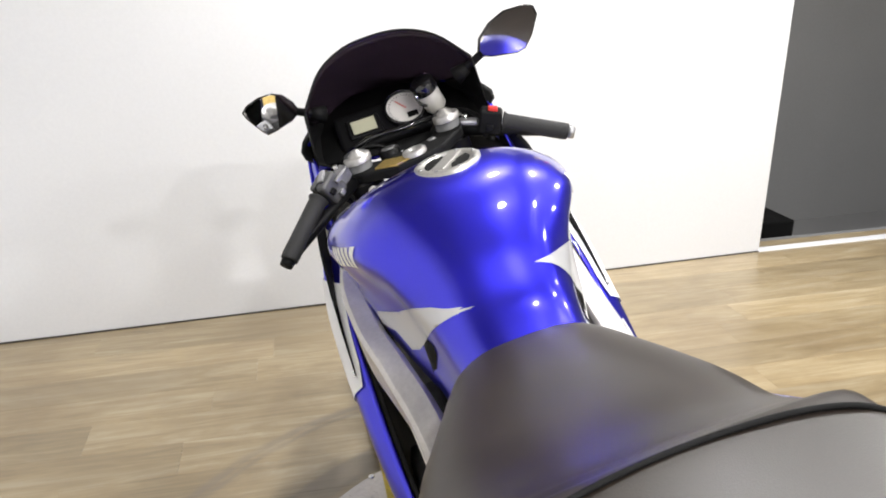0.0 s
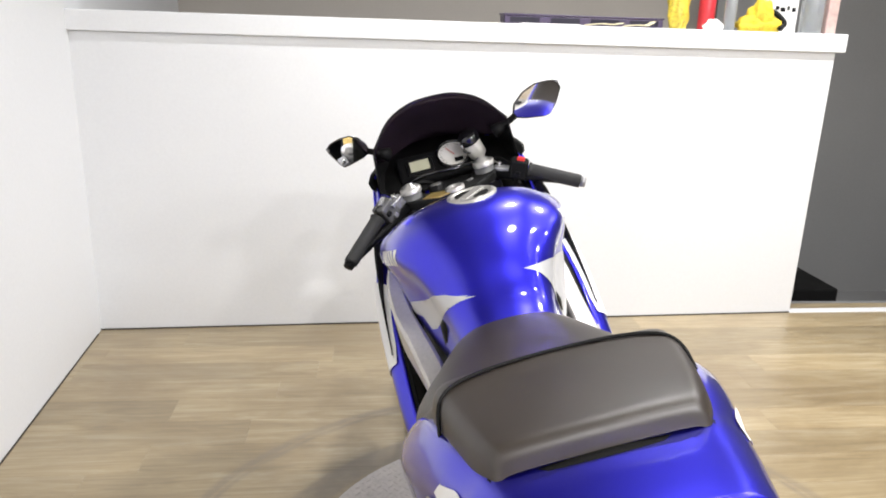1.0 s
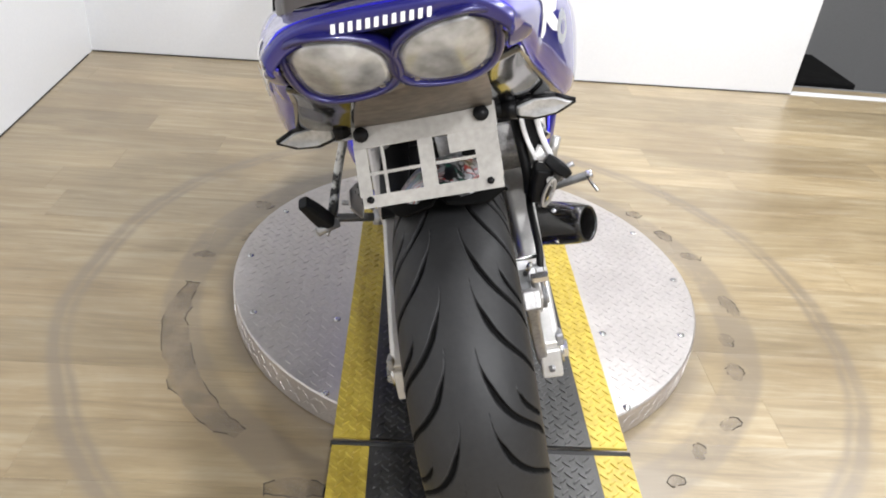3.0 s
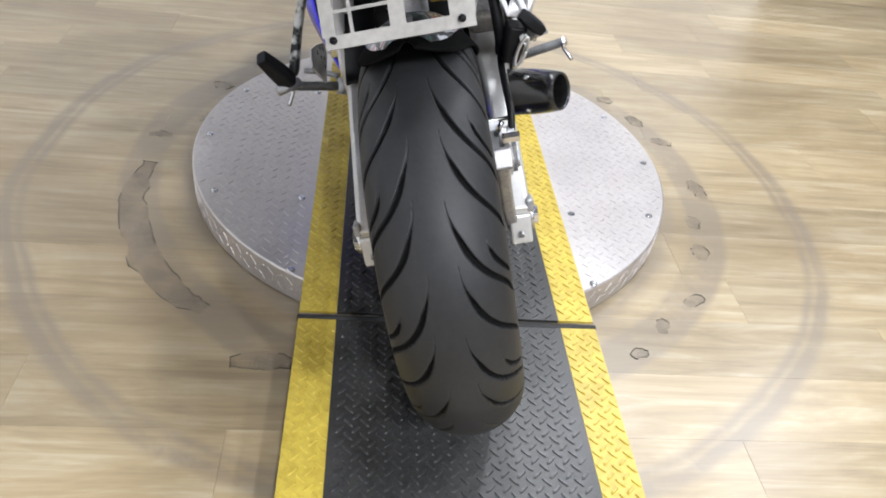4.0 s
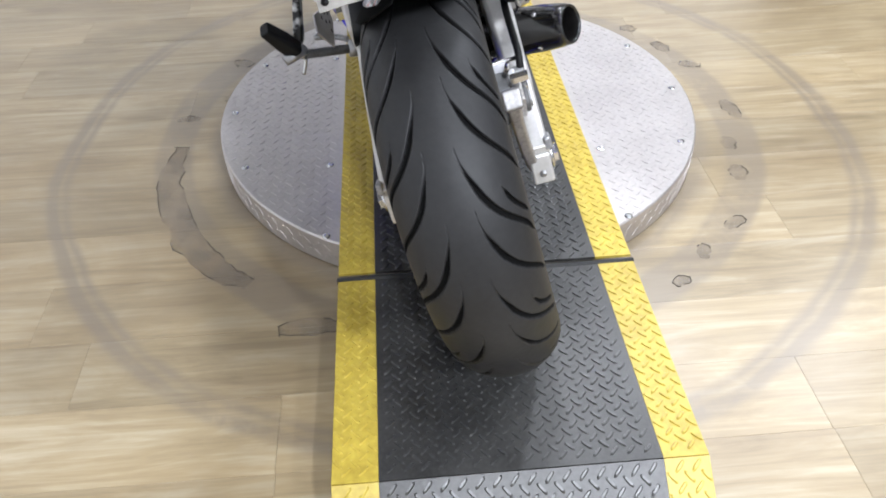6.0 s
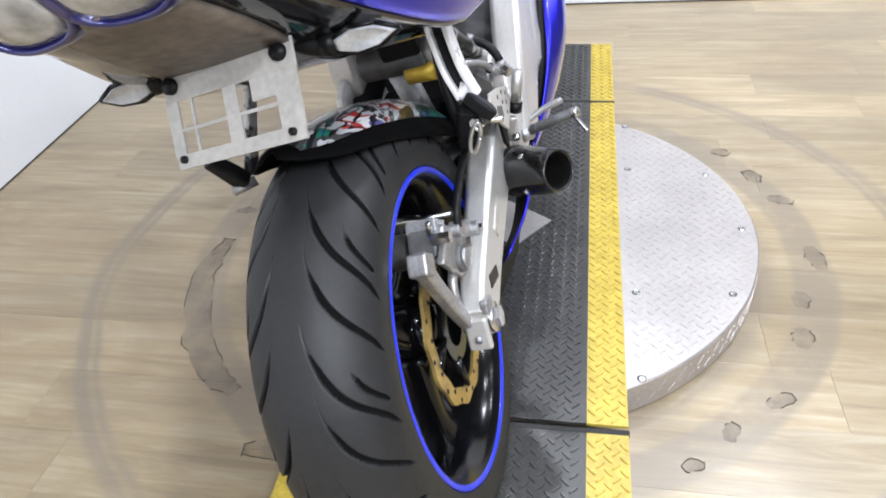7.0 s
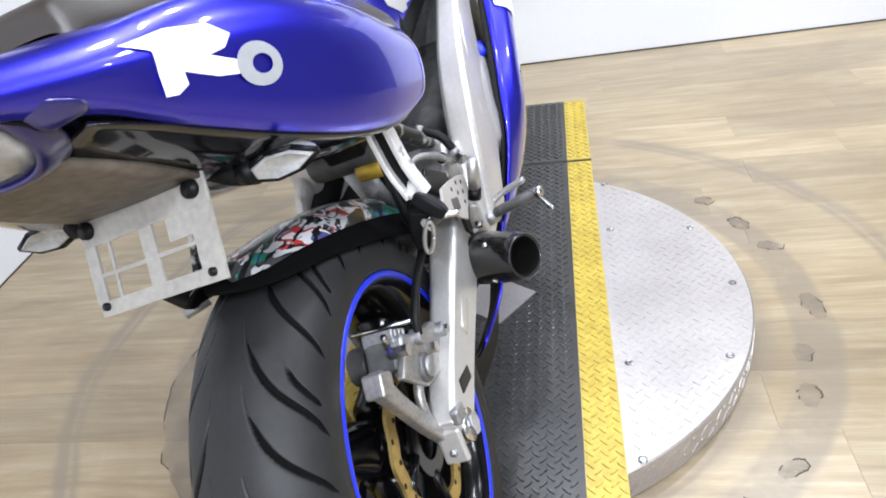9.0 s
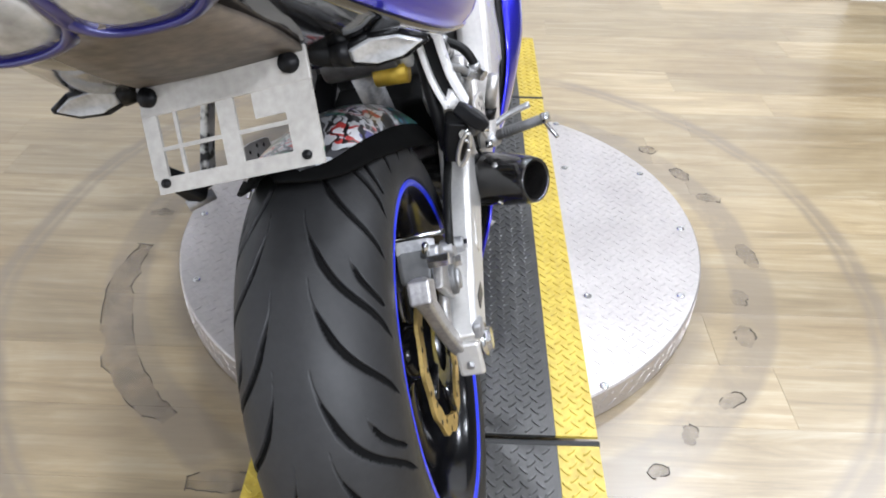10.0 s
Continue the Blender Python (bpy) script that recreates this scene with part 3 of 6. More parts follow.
def deck_plate(name, y0, y1, parent, z0=DECK, z1=DECK):
    """One run of deck: a black middle and two yellow edges, each with its raised tread."""
    slope = (z1 - z0) / (y1 - y0)
    tilt = math.atan(slope)
    mid = Vector((0, (y0 + y1) / 2, (z0 + z1) / 2))
    length = math.hypot(y1 - y0, z1 - z0) - 0.002
    for x, w, mat, label in ((0, 2 * INNER, TREAD_BLACK, "black tread plate"), ((INNER + HALF) / 2, HALF - INNER, TREAD_YELLOW, "yellow painted tread edge"), (-(INNER + HALF) / 2, HALF - INNER, TREAD_YELLOW, "yellow painted tread edge")):
        m = Matrix.Translation(mid + Vector((x, 0, 0))) @ Matrix.Rotation(tilt, 4, "X") @ Matrix.Translation((0, 0, -0.003))
        pl = part(name, box(w - 0.0006, length, 0.006, m), mat, parent, label, smooth=False)
        spots = tread_spots(x - w / 2 + 0.009, x + w / 2 - 0.009, y0 + 0.009, y1 - 0.009, 0.0182)
        pts = [(sx, sy, z0 + slope * (sy - y0) - 0.0004, a, slope) for sx, sy, a in spots]
        tagged(part("raised_tread", lugs(pts, 0.0222, 0.0056, 0.0032), TREAD_WORN if mat is TREAD_BLACK else mat, pl, smooth=False), kind="stuff")


deck_plate("deck_plate", 0.006, FAR_Y - 0.006, turntable)
for y in (-0.009, FAR_Y - 0.004):
    part("rubber_bar", tube([(-HALF - 0.002, y, DECK - 0.003), (-0.1, y + 0.001, DECK - 0.002), (0.12, y, DECK - 0.003), (HALF + 0.001, y + 0.002, DECK - 0.003)], 0.0062, 8, 4), GRIP, turntable, "black rubber joint bar")
for sign, edge, name in ((-1, 0.0, "near"), (1, FAR_Y, "far")):
    ramp = thing("access_ramp", Matrix(), "black tread plate ramp with yellow edges leading onto the turntable", "ramp", "turntable ramps")
    flat, lip = (0.43, 0.10) if sign < 0 else (0.46, 0.10)
    if sign < 0:
        deck_plate("ramp_plate", edge - flat, edge - 0.006, ramp)
        deck_plate("ramp_lip", edge - flat - lip, edge - flat, ramp, 0.008, DECK)
    else:
        deck_plate("ramp_plate", edge + 0.006, edge + flat, ramp)
        deck_plate("ramp_lip", edge + flat, edge + flat + lip, ramp, DECK, 0.008)
    for x in (-HALF + 0.02, HALF - 0.02):
        y = edge + sign * flat / 2
        part("support", box(0.03, flat - 0.02, DECK - 0.008, pose(x, y, (DECK - 0.006) / 2)), MATT_BLACK, ramp, smooth=False)

d1, d2 = Vector((-0.81, 0.58, 0)).normalized(), Vector((-0.67, -0.74, 0)).normalized()
mid = Vector((0.131, 0.597, DECK + 0.0022)) + (d1 + d2) * 0.066
part("cover_plate", box(0.132, 0.132, 0.003, Matrix.Translation(mid) @ Matrix.Rotation(math.atan2(d1.y, d1.x), 4, "Z")), TREAD_ALU, turntable, "small aluminium cover plate on the deck", smooth=False)


# ---- the motorcycle ----
LEAN_LEFT = 15.0
bike = thing("motorcycle", pose(0.030, -0.107, 0.0735, 0, -LEAN_LEFT, 0), "blue and white sport motorcycle leaning on its side stand", "motorcycle")
R_REAR, R_FRONT, BASE = 0.309, 0.295, 1.38  # axle heights above the deck


def tyre(radius, width, bead_r, bead_w, pitches, centre, n=1100, across=88):
    """A tyre with cut sweeping tread grooves."""
    a, h = width / 2, 0.42 * width
    top = radius - h

    def line(s, s0, s1, t0, t1, curve):
        u = np.clip((s - s0) / (s1 - s0), 0, 1)
        return t0 + (t1 - t0) * u**0.5 + curve * np.sin(2 * np.pi * u)

    phi = np.concatenate([np.linspace(-1.75, 1.75, across)])
    theta = np.linspace(0, 2 * np.pi, n, endpoint=False)
    T, P = np.meshgrid(theta, phi, indexing="ij")
    S = np.abs(P) / 1.5708
    phase = T * pitches / (2 * np.pi) + np.where(P > 0, 0.5, 0.0)
    depth = np.zeros_like(T)
    for s0, s1, t0, t1, curve, half_w, shift in ((0.12, 0.92, 0.0, 0.90, 0.03, 0.0046, 0.0), (0.16, 0.90, 0.0, 0.80, 0.02, 0.0044, 0.5), (0.48, 0.84, 0.28, 0.60, 0.0, 0.0042, 0.06)):
        for k in (-2, -1, 0, 1):
            t = line(S, s0, s1, t0, t1, curve) + shift + k
            run = 2 * np.pi * radius / pitches
            lean = (line(S + 0.01, s0, s1, t0, t1, curve) - line(S - 0.01, s0, s1, t0, t1, curve)) / 0.02 * run / (1.5708 * a)
            d = np.abs((phase % 1.0) - t) * run / np.sqrt(1 + lean**2)
            u = np.clip((S - s0) / (s1 - s0), 0, 1)
            w = half_w * np.clip(np.sin(np.pi * np.clip(u, 0.02, 0.98)) * 2.2, 0.15, 1.0)
            inside = (S > s0) & (S < s1)
            depth = np.maximum(depth, np.where(inside, np.clip((w - d) / 0.0024, 0, 1), 0))
    r = top + h * np.cos(np.minimum(np.abs(P), 1.75)) - 0.0070 * depth
    x = a * np.sin(P)
    Y, Z = r * np.cos(T), r * np.sin(T)
    pts = np.stack([x, Y, Z], -1)
    # sidewalls down to the beads
    walls = []
    for sign in (-1, 1):
        for k, (f, g) in enumerate(((0.985, 0.5), (0.965, 0.2), (0.80, 0.0))):
            rr = bead_r + (top - h * 0.18 - bead_r) * g
            xx = sign * (a * f if k < 2 else bead_w)
            walls.append(np.stack([np.full(n, xx), rr * np.cos(theta), rr * np.sin(theta)], -1))
    rows = [walls[2], walls[1], walls[0], *[pts[:, i] for i in range(across)], walls[3], walls[4], walls[5]]
    grid = np.stack(rows, 1) + np.array(centre)
    m = len(rows)
    me = bpy.data.meshes.new("tyre")
    idx = np.arange(n * m).reshape(n, m)
    nxt = np.roll(idx, -1, axis=0)
    quads = np.stack([idx[:, :-1], nxt[:, :-1], nxt[:, 1:], idx[:, 1:]], -1).reshape(-1, 4)
    me.from_pydata(grid.reshape(-1, 3).tolist(), [], quads.tolist())
    bm = bmesh.new()
    bm.from_mesh(me)
    bpy.data.meshes.remove(me)
    # the floors of the grooves take the second material, their shade put into its colour
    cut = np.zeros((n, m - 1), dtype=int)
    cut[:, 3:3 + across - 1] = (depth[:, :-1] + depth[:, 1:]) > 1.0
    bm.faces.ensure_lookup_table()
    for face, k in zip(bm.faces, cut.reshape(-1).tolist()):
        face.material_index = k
    bmesh.ops.recalc_face_normals(bm, faces=bm.faces)
    return bm


def wheel(name, y, radius, width, bead_r, half, pitches, n, across):
    c = (0, y, radius)
    hub = part(name, turned([(-0.05, 0.0), (-0.05, 0.03), (-0.03, 0.04), (0.03, 0.04), (0.05, 0.03), (0.05, 0.0)], "x", 32, c), RIM_BLACK, bike, "black cast wheel with a blue edge line")
    part("tyre", tyre(radius - 0.005, width, bead_r + 0.004, half - 0.001, pitches, c, n, across), (RUBBER, GROOVE_SHADE), hub, "black sport tyre with sweeping grooves")
    part("rim", turned([(-half, bead_r + 0.004), (-half, bead_r - 0.006), (-half + 0.012, bead_r - 0.016), (-half + 0.03, bead_r - 0.03), (half - 0.03, bead_r - 0.03), (half - 0.012, bead_r - 0.016), (half, bead_r - 0.006), (half, bead_r + 0.004)], "x", 96, c), RIM_BLACK, hub)
    for s in (-1, 1):
        part("rim_stripe", turned([(s * (half - 0.002), bead_r - 0.006), (s * (half + 0.0025), bead_r - 0.0035), (s * (half + 0.0035), bead_r + 0.001), (s * (half + 0.001), bead_r + 0.0035)], "x", 96, c), RIM_BLUE, hub, "bright blue line round the rim edge")
    for k in range(3):
        m = Matrix.Translation(c) @ Matrix.Rotation(radians(120 * k + 50), 4, "X")
        bm = beam([(0, 0, 0.03, 0.06, 0.07), (0, 0.006, 0.09, 0.045, 0.05), (0, 0.004, 0.15, 0.045, 0.05), (0, 0, bead_r - 0.028, 0.06, 0.075)])
        bm.transform(m)
        part("spoke", bm, RIM_BLACK, hub, sub=1)
    return hub


rear_wheel = wheel("rear_wheel", 0.0, R_REAR, 0.160, 0.213, 0.0745, 12, 1200, 300)
front_wheel = wheel("front_wheel", BASE, R_FRONT, 0.122, 0.220, 0.05, 13, 500, 40)


def brake_disc(parent, x, y, z, r_out, r_in, holes=24):
    body = turned([(x - 0.0022, r_in), (x - 0.0022, r_out), (x + 0.0022, r_out), (x + 0.0022, r_in)], "x", 144, (0, y, z), closed=True)
    for v in body.verts:
        a = math.atan2(v.co.z - z, v.co.y - y)
        wave = 1.0 + 0.022 * math.cos(12 * a)
        v.co.y, v.co.z = y + (v.co.y - y) * wave, z + (v.co.z - z) * wave
    ring = part("brake_disc", body, BRONZE, parent, "wavy gold-brown steel brake disc", smooth=False)
    part("carrier", turned([(x - 0.003, 0.03), (x - 0.003, 0.05), (x + 0.003, 0.05), (x + 0.003, 0.03)], "x", 40, (0, y, z), closed=True), RIM_BLACK, ring, smooth=False)
    for k in range(5):
        a = 2 * math.pi * k / 5 + 0.3
        part("carrier_arm", rod((x, y + 0.046 * math.cos(a), z + 0.046 * math.sin(a)), (x, y + (r_in + 0.003) * math.cos(a + 0.25), z + (r_in + 0.003) * math.sin(a + 0.25)), 0.006, n=8), RIM_BLACK, ring)
    bm = bmesh.new()
    for k in range(holes):
        a = 2 * math.pi * k / holes
        r = r_in + (r_out - r_in) * (0.3 + 0.4 * (k % 2))
        add_rod(bm, (x - 0.0026, y + r * math.cos(a), z + r * math.sin(a)), (x + 0.0026, y + r * math.cos(a), z + r * math.sin(a)), 0.0035, n=8)
    part("drill_holes", bm, MATT_BLACK, ring)


brake_disc(rear_wheel, 0.070, 0, R_REAR, 0.108, 0.086)

# chain and sprocket on the left
sprocket = part("sprocket", turned([(-0.088, 0.05), (-0.088, 0.108), (-0.082, 0.108), (-0.082, 0.05)], "x", 44, (0, 0, R_REAR), closed=True), GOLD, rear_wheel, "gold coloured rear sprocket", smooth=False)
bm = bmesh.new()
run = [Vector((-0.085, 0.11 * math.cos(a), R_REAR + 0.11 * math.sin(a))) for a in (radians(90 + 6 * k) for k in range(31))]
start, end = Vector((-0.085, 0.0, R_REAR + 0.11)), Vector((-0.085, 0.55, 0.44))
low, low_end = Vector((-0.085, 0.0, R_REAR - 0.11)), Vector((-0.085, 0.55, 0.37))
path = [end.lerp(start, k / 34) for k in range(34)] + run + [low.lerp(low_end, k / 34) for k in range(1, 35)]
for k, (p, q) in enumerate(zip(path, path[1:])):
    d = (q - p)
    m = Matrix.Translation((p + q) / 2) @ d.to_track_quat("Y", "Z").to_matrix().to_4x4()
    add_box(bm, 0.017 if k % 2 else 0.011, d.length * 1.1, 0.012 if k % 2 else 0.009, m)
part("chain", bm, BLACK, bike, "black drive chain", smooth=False)

# swingarm
arm_sections = [(0.112, 0.50, 0.43, 0.055, 0.11), (0.112, 0.36, 0.405, 0.05, 0.10), (0.113, 0.22, 0.375, 0.042, 0.088), (0.112, 0.10, 0.345, 0.038, 0.076), (0.111, 0.03, 0.325, 0.037, 0.072), (0.111, -0.012, 0.313, 0.035, 0.058)]
swingarm = part("swingarm", beam(arm_sections), ALU, bike, "aluminium box section swingarm", smooth=False, bevel=0.0025)
part("left_arm", beam([(-x, y, z, w, d) for x, y, z, w, d in arm_sections]), ALU, swingarm, smooth=False, bevel=0.0025)
part("chain_slider", beam([(-0.110, 0.52, 0.492, 0.06, 0.008), (-0.110, 0.40, 0.467, 0.058, 0.008), (-0.110, 0.27, 0.436, 0.05, 0.008)]), BLACK, swingarm, "black chain slider")
part("cross_member", box(0.2, 0.1, 0.09, pose(0, 0.45, 0.42)), MATT_BLACK, swingarm, bevel=0.012)
for s in (-1, 1):
    part("axle_nut", rod((s * 0.129, 0.004, R_REAR), (s * 0.140, 0.004, R_REAR), 0.015, n=6), STEEL, swingarm, smooth=False)
    part("axle_washer", rod((s * 0.126, 0.004, R_REAR), (s * 0.1325, 0.004, R_REAR), 0.021, n=24), STEEL, swingarm)
    part("adjuster_cap", box(0.032, 0.010, 0.046, pose(s * 0.111, -0.024, 0.307, -18)), ALU, swingarm, bevel=0.004, smooth=False)
    part("arm_rib", beam([(s * 0.1285, 0.40, 0.42, 0.006, 0.03), (s * 0.1300, 0.25, 0.388, 0.006, 0.026), (s * 0.1305, 0.13, 0.357, 0.006, 0.02)]), ALU, swingarm, "raised rib along the swingarm")
    part("chain_lug", box(0.012, 0.03, 0.02, pose(s * 0.128, -0.004, 0.338, -18)), CAST, swingarm, bevel=0.004)
    part("adjuster_window", box(0.004, 0.05, 0.02, pose(s * 0.129, 0.06, 0.334, -18)), BLACK, swingarm, bevel=0.004)
    part("adjuster_bolt", rod((s * 0.111, -0.03, 0.304), (s * 0.111, -0.036, 0.302), 0.005, n=6), CAST, swingarm, smooth=False)

# rear caliper, its bracket and hose
caliper = part("rear_caliper", box(0.042, 0.068, 0.044, pose(0.078, 0.020, 0.428, -39)), ENGINE, bike, "cast grey brake caliper over the rear disc", bevel=0.007)
TILTED = pose(0.074, 0.016, 0.430, -39)
part("outer_half", box(0.022, 0.062, 0.05, TILTED @ pose(0.024, 0.004, -0.002)), CAST, caliper, "cast outer half of the caliper", bevel=0.006)
for k in range(4):
    part("cooling_fin", box(0.040, 0.005, 0.016, TILTED @ pose(0.004, -0.026 + 0.0115 * k, 0.024)), CAST, caliper, smooth=False, bevel=0.001)
part("piston_cover", rod((0.096, 0.012, 0.407), (0.118, 0.012, 0.407), 0.0185, n=24), ENGINE, caliper, bevel=0.003)
part("piston_cap", rod((0.117, 0.012, 0.407), (0.1215, 0.012, 0.407), 0.0125, n=20), CAST, caliper)
part("piston_housing", rod((0.05, 0.02, 0.425), (0.024, 0.02, 0.425), 0.024, n=20), ENGINE, caliper, bevel=0.003)
for dy, dz in ((0.050, 0.404), (-0.018, 0.462)):
    part("caliper_bolt", rod((0.098, dy, dz), (0.122, dy, dz), 0.0078, n=6), STEEL, caliper, smooth=False)
part("bleed_nipple", rod((0.092, -0.006, 0.462), (0.100, -0.014, 0.484), 0.004, n=8), STEEL, caliper)
part("banjo", rod((0.104, 0.036, 0.436), (0.120, 0.036, 0.436), 0.0105, n=18), CAST, caliper, bevel=0.002)
part("pad_pin", rod((0.03, 0.045, 0.455), (0.118, 0.045, 0.455), 0.0032, n=10), STEEL, caliper)
part("bracket", beam([(0.092, -0.068, 0.468, 0.022, 0.030), (0.093, -0.055, 0.425, 0.018, 0.022), (0.095, -0.036, 0.372, 0.018, 0.020), (0.099, -0.014, 0.322, 0.018, 0.022), (0.104, 0.004, 0.300, 0.018, 0.028)]), CAST_BRIGHT, caliper, "slanting cast leg of the caliper bracket", smooth=False, bevel=0.003)
part("bracket_lug", box(0.026, 0.030, 0.028, pose(0.093, -0.066, 0.460, -39)), CAST_BRIGHT, caliper, bevel=0.004)
part("bracket_plate", outline([(-0.040, 0.440), (-0.010, 0.450), (0.034, 0.440), (0.098, 0.410), (0.118, 0.372), (0.075, 0.352), (0.034, 0.372), (0.004, 0.384)], 0.011, Matrix(((0, 0, 1, 0.100), (1, 0, 0, 0), (0, 1, 0, 0), (0, 0, 0, 1)))), CAST_BRIGHT, caliper, "cast plate joining the caliper to the swingarm", smooth=False, bevel=0.003)
part("bracket_strut", tube([(0.098, 0.018, 0.395), (0.096, -0.006, 0.380), (0.096, -0.016, 0.350), (0.100, -0.004, 0.318)], 0.0065, 10), CAST_BRIGHT, caliper)
part("bracket_bolt", rod((0.106, 0.101, 0.390), (0.121, 0.101, 0.390), 0.0105, n=20), CAST, caliper, bevel=0.002)
part("bracket_bolt", rod((0.121, 0.101, 0.390), (0.126, 0.101, 0.390), 0.0065, n=6), STEEL, caliper, smooth=False)
part("brake_hose", tube([(0.116, 0.034, 0.440), (0.119, 0.050, 0.462), (0.119, 0.100, 0.474), (0.120, 0.155, 0.480), (0.122, 0.172, 0.500)], 0.0055), HOSE, bike, "black rear brake hose")
part("hose_sleeve", tube([(0.122, 0.168, 0.496), (0.123, 0.165, 0.525), (0.120, 0.178, 0.575), (0.114, 0.215, 0.625), (0.10, 0.26, 0.65)], 0.0085), HOSE, bike, "thick black sleeve round the brake hose")

# hugger over the rear tyre, covered in a torn printed film
HUGGER = [(-0.092, 0.010, 0.654, 0.650), (-0.075, 0.034, 0.650, 0.634), (-0.04, 0.058, 0.643, 0.614), (0.02, 0.074, 0.629, 0.590), (0.09, 0.083, 0.609, 0.556), (0.16, 0.089, 0.583, 0.520), (0.22, 0.092, 0.557, 0.486), (0.29, 0.092, 0.52, 0.446)]


def hugger_skin(reach, start, lift):
    """The arched skin over the tyre: its share of the width, its first section, its height above the moulding."""
    rows = []
    for y, w, ridge, edge in HUGGER[start:]:
        rows.append([(v * w, y - 0.012 * v * v, ridge + lift - (ridge - edge) * abs(v) ** 2.3) for v in (reach * (j / 6 - 1) for j in range(13))])
    return grid_mesh(smoothed(rows, 3))


hugger = part("rear_hugger", hugger_skin(1.0, 0, 0.0), HUGGER_BLACK, bike, "black rear hugger with a torn multicoloured print", thick=0.003)
part("print_film", hugger_skin(0.78, 1, 0.0018), HUGGER_PRINT, hugger, "torn multicoloured printed film")

# rear end of the belly pan, seen past the muffler
rim = spline([(0.112, 0.232, 0.248), (0.130, 0.348, 0.2485), (0.146, 0.42, 0.295), (0.150, 0.47, 0.31)], 5)
pan = part("belly_pan", grid_mesh([[p, p - Vector((0.010, 0, 0.012)), p - Vector((0.024, 0, 0.026))] for p in rim]), BLUE, bike, "blue belly pan", thick=0.002)
part("pan_liner", grid_mesh([[p - Vector((0.005, 0, 0.001)), p - Vector((0.016, 0, 0.012)), p - Vector((0.032, 0, 0.028)), p - Vector((0.04, 0, 0.09))] for p in rim]), MATT_BLACK, pan, "matt black inner side")
part("pan_edge", tube(rim, 0.0033, 8, 1), BLUE, pan)

# the bodywork sits raked on the running gear
RAKE = Matrix(((0.97, 0, 0, 0), (0, 1.0107, -0.0477, 0.0159), (0, 0.0591, 0.9594, -0.0034), (0, 0, 0, 1)))
RAKED.append(RAKE)

# exhaust
exhaust = part("exhaust_pipe", tube([(0.03, 0.75, 0.2), (0.02, 0.62, 0.22), (0.015, 0.5, 0.27), (0.021, 0.396, 0.3135)], 0.027, 16), STEEL, bike, "steel link pipe")
A, B = Vector((0.021, 0.396, 0.3135)), Vector((0.242, 0.235, 0.380))
axis = (B - A).normalized()
muffler = turned([(0.0, 0.028), (0.012, 0.04), (0.04, 0.044), (0.19, 0.047), (0.225, 0.046), (0.262, 0.042), (0.279, 0.038), (0.281, 0.035), (0.277, 0.032), (0.25, 0.031), (0.16, 0.030), (0.16, 0.0)], "z", 48)
muffler.transform(Matrix.Translation(A) @ axis.to_track_quat("Z", "Y").to_matrix().to_4x4() @ Matrix.Diagonal((0.87, 0.87, 0.95, 1)))
muffler = part("muffler", muffler, CARBON, bike, "short gloss black muffler with an open round outlet")
strap = turned([(0.165, 0.046), (0.167, 0.0485), (0.18, 0.0485), (0.182, 0.046)], "z", 40)
strap.transform(Matrix.Translation(A) @ axis.to_track_quat("Z", "Y").to_matrix().to_4x4() @ Matrix.Diagonal((0.87, 0.87, 0.95, 1)))
part("strap", strap, BLACK, muffler)
for k in range(4):
    a = math.pi * k / 2 + 0.4
    across = axis.cross(Vector((0, 0, 1))).normalized()
    out = across * math.cos(a) + axis.cross(across) * math.sin(a)
    p = A + axis * 0.214
    part("rivet", rod(p + out * 0.038, p + out * 0.0425, 0.0042, n=10), BLACK if k == 1 else STEEL, muffler)

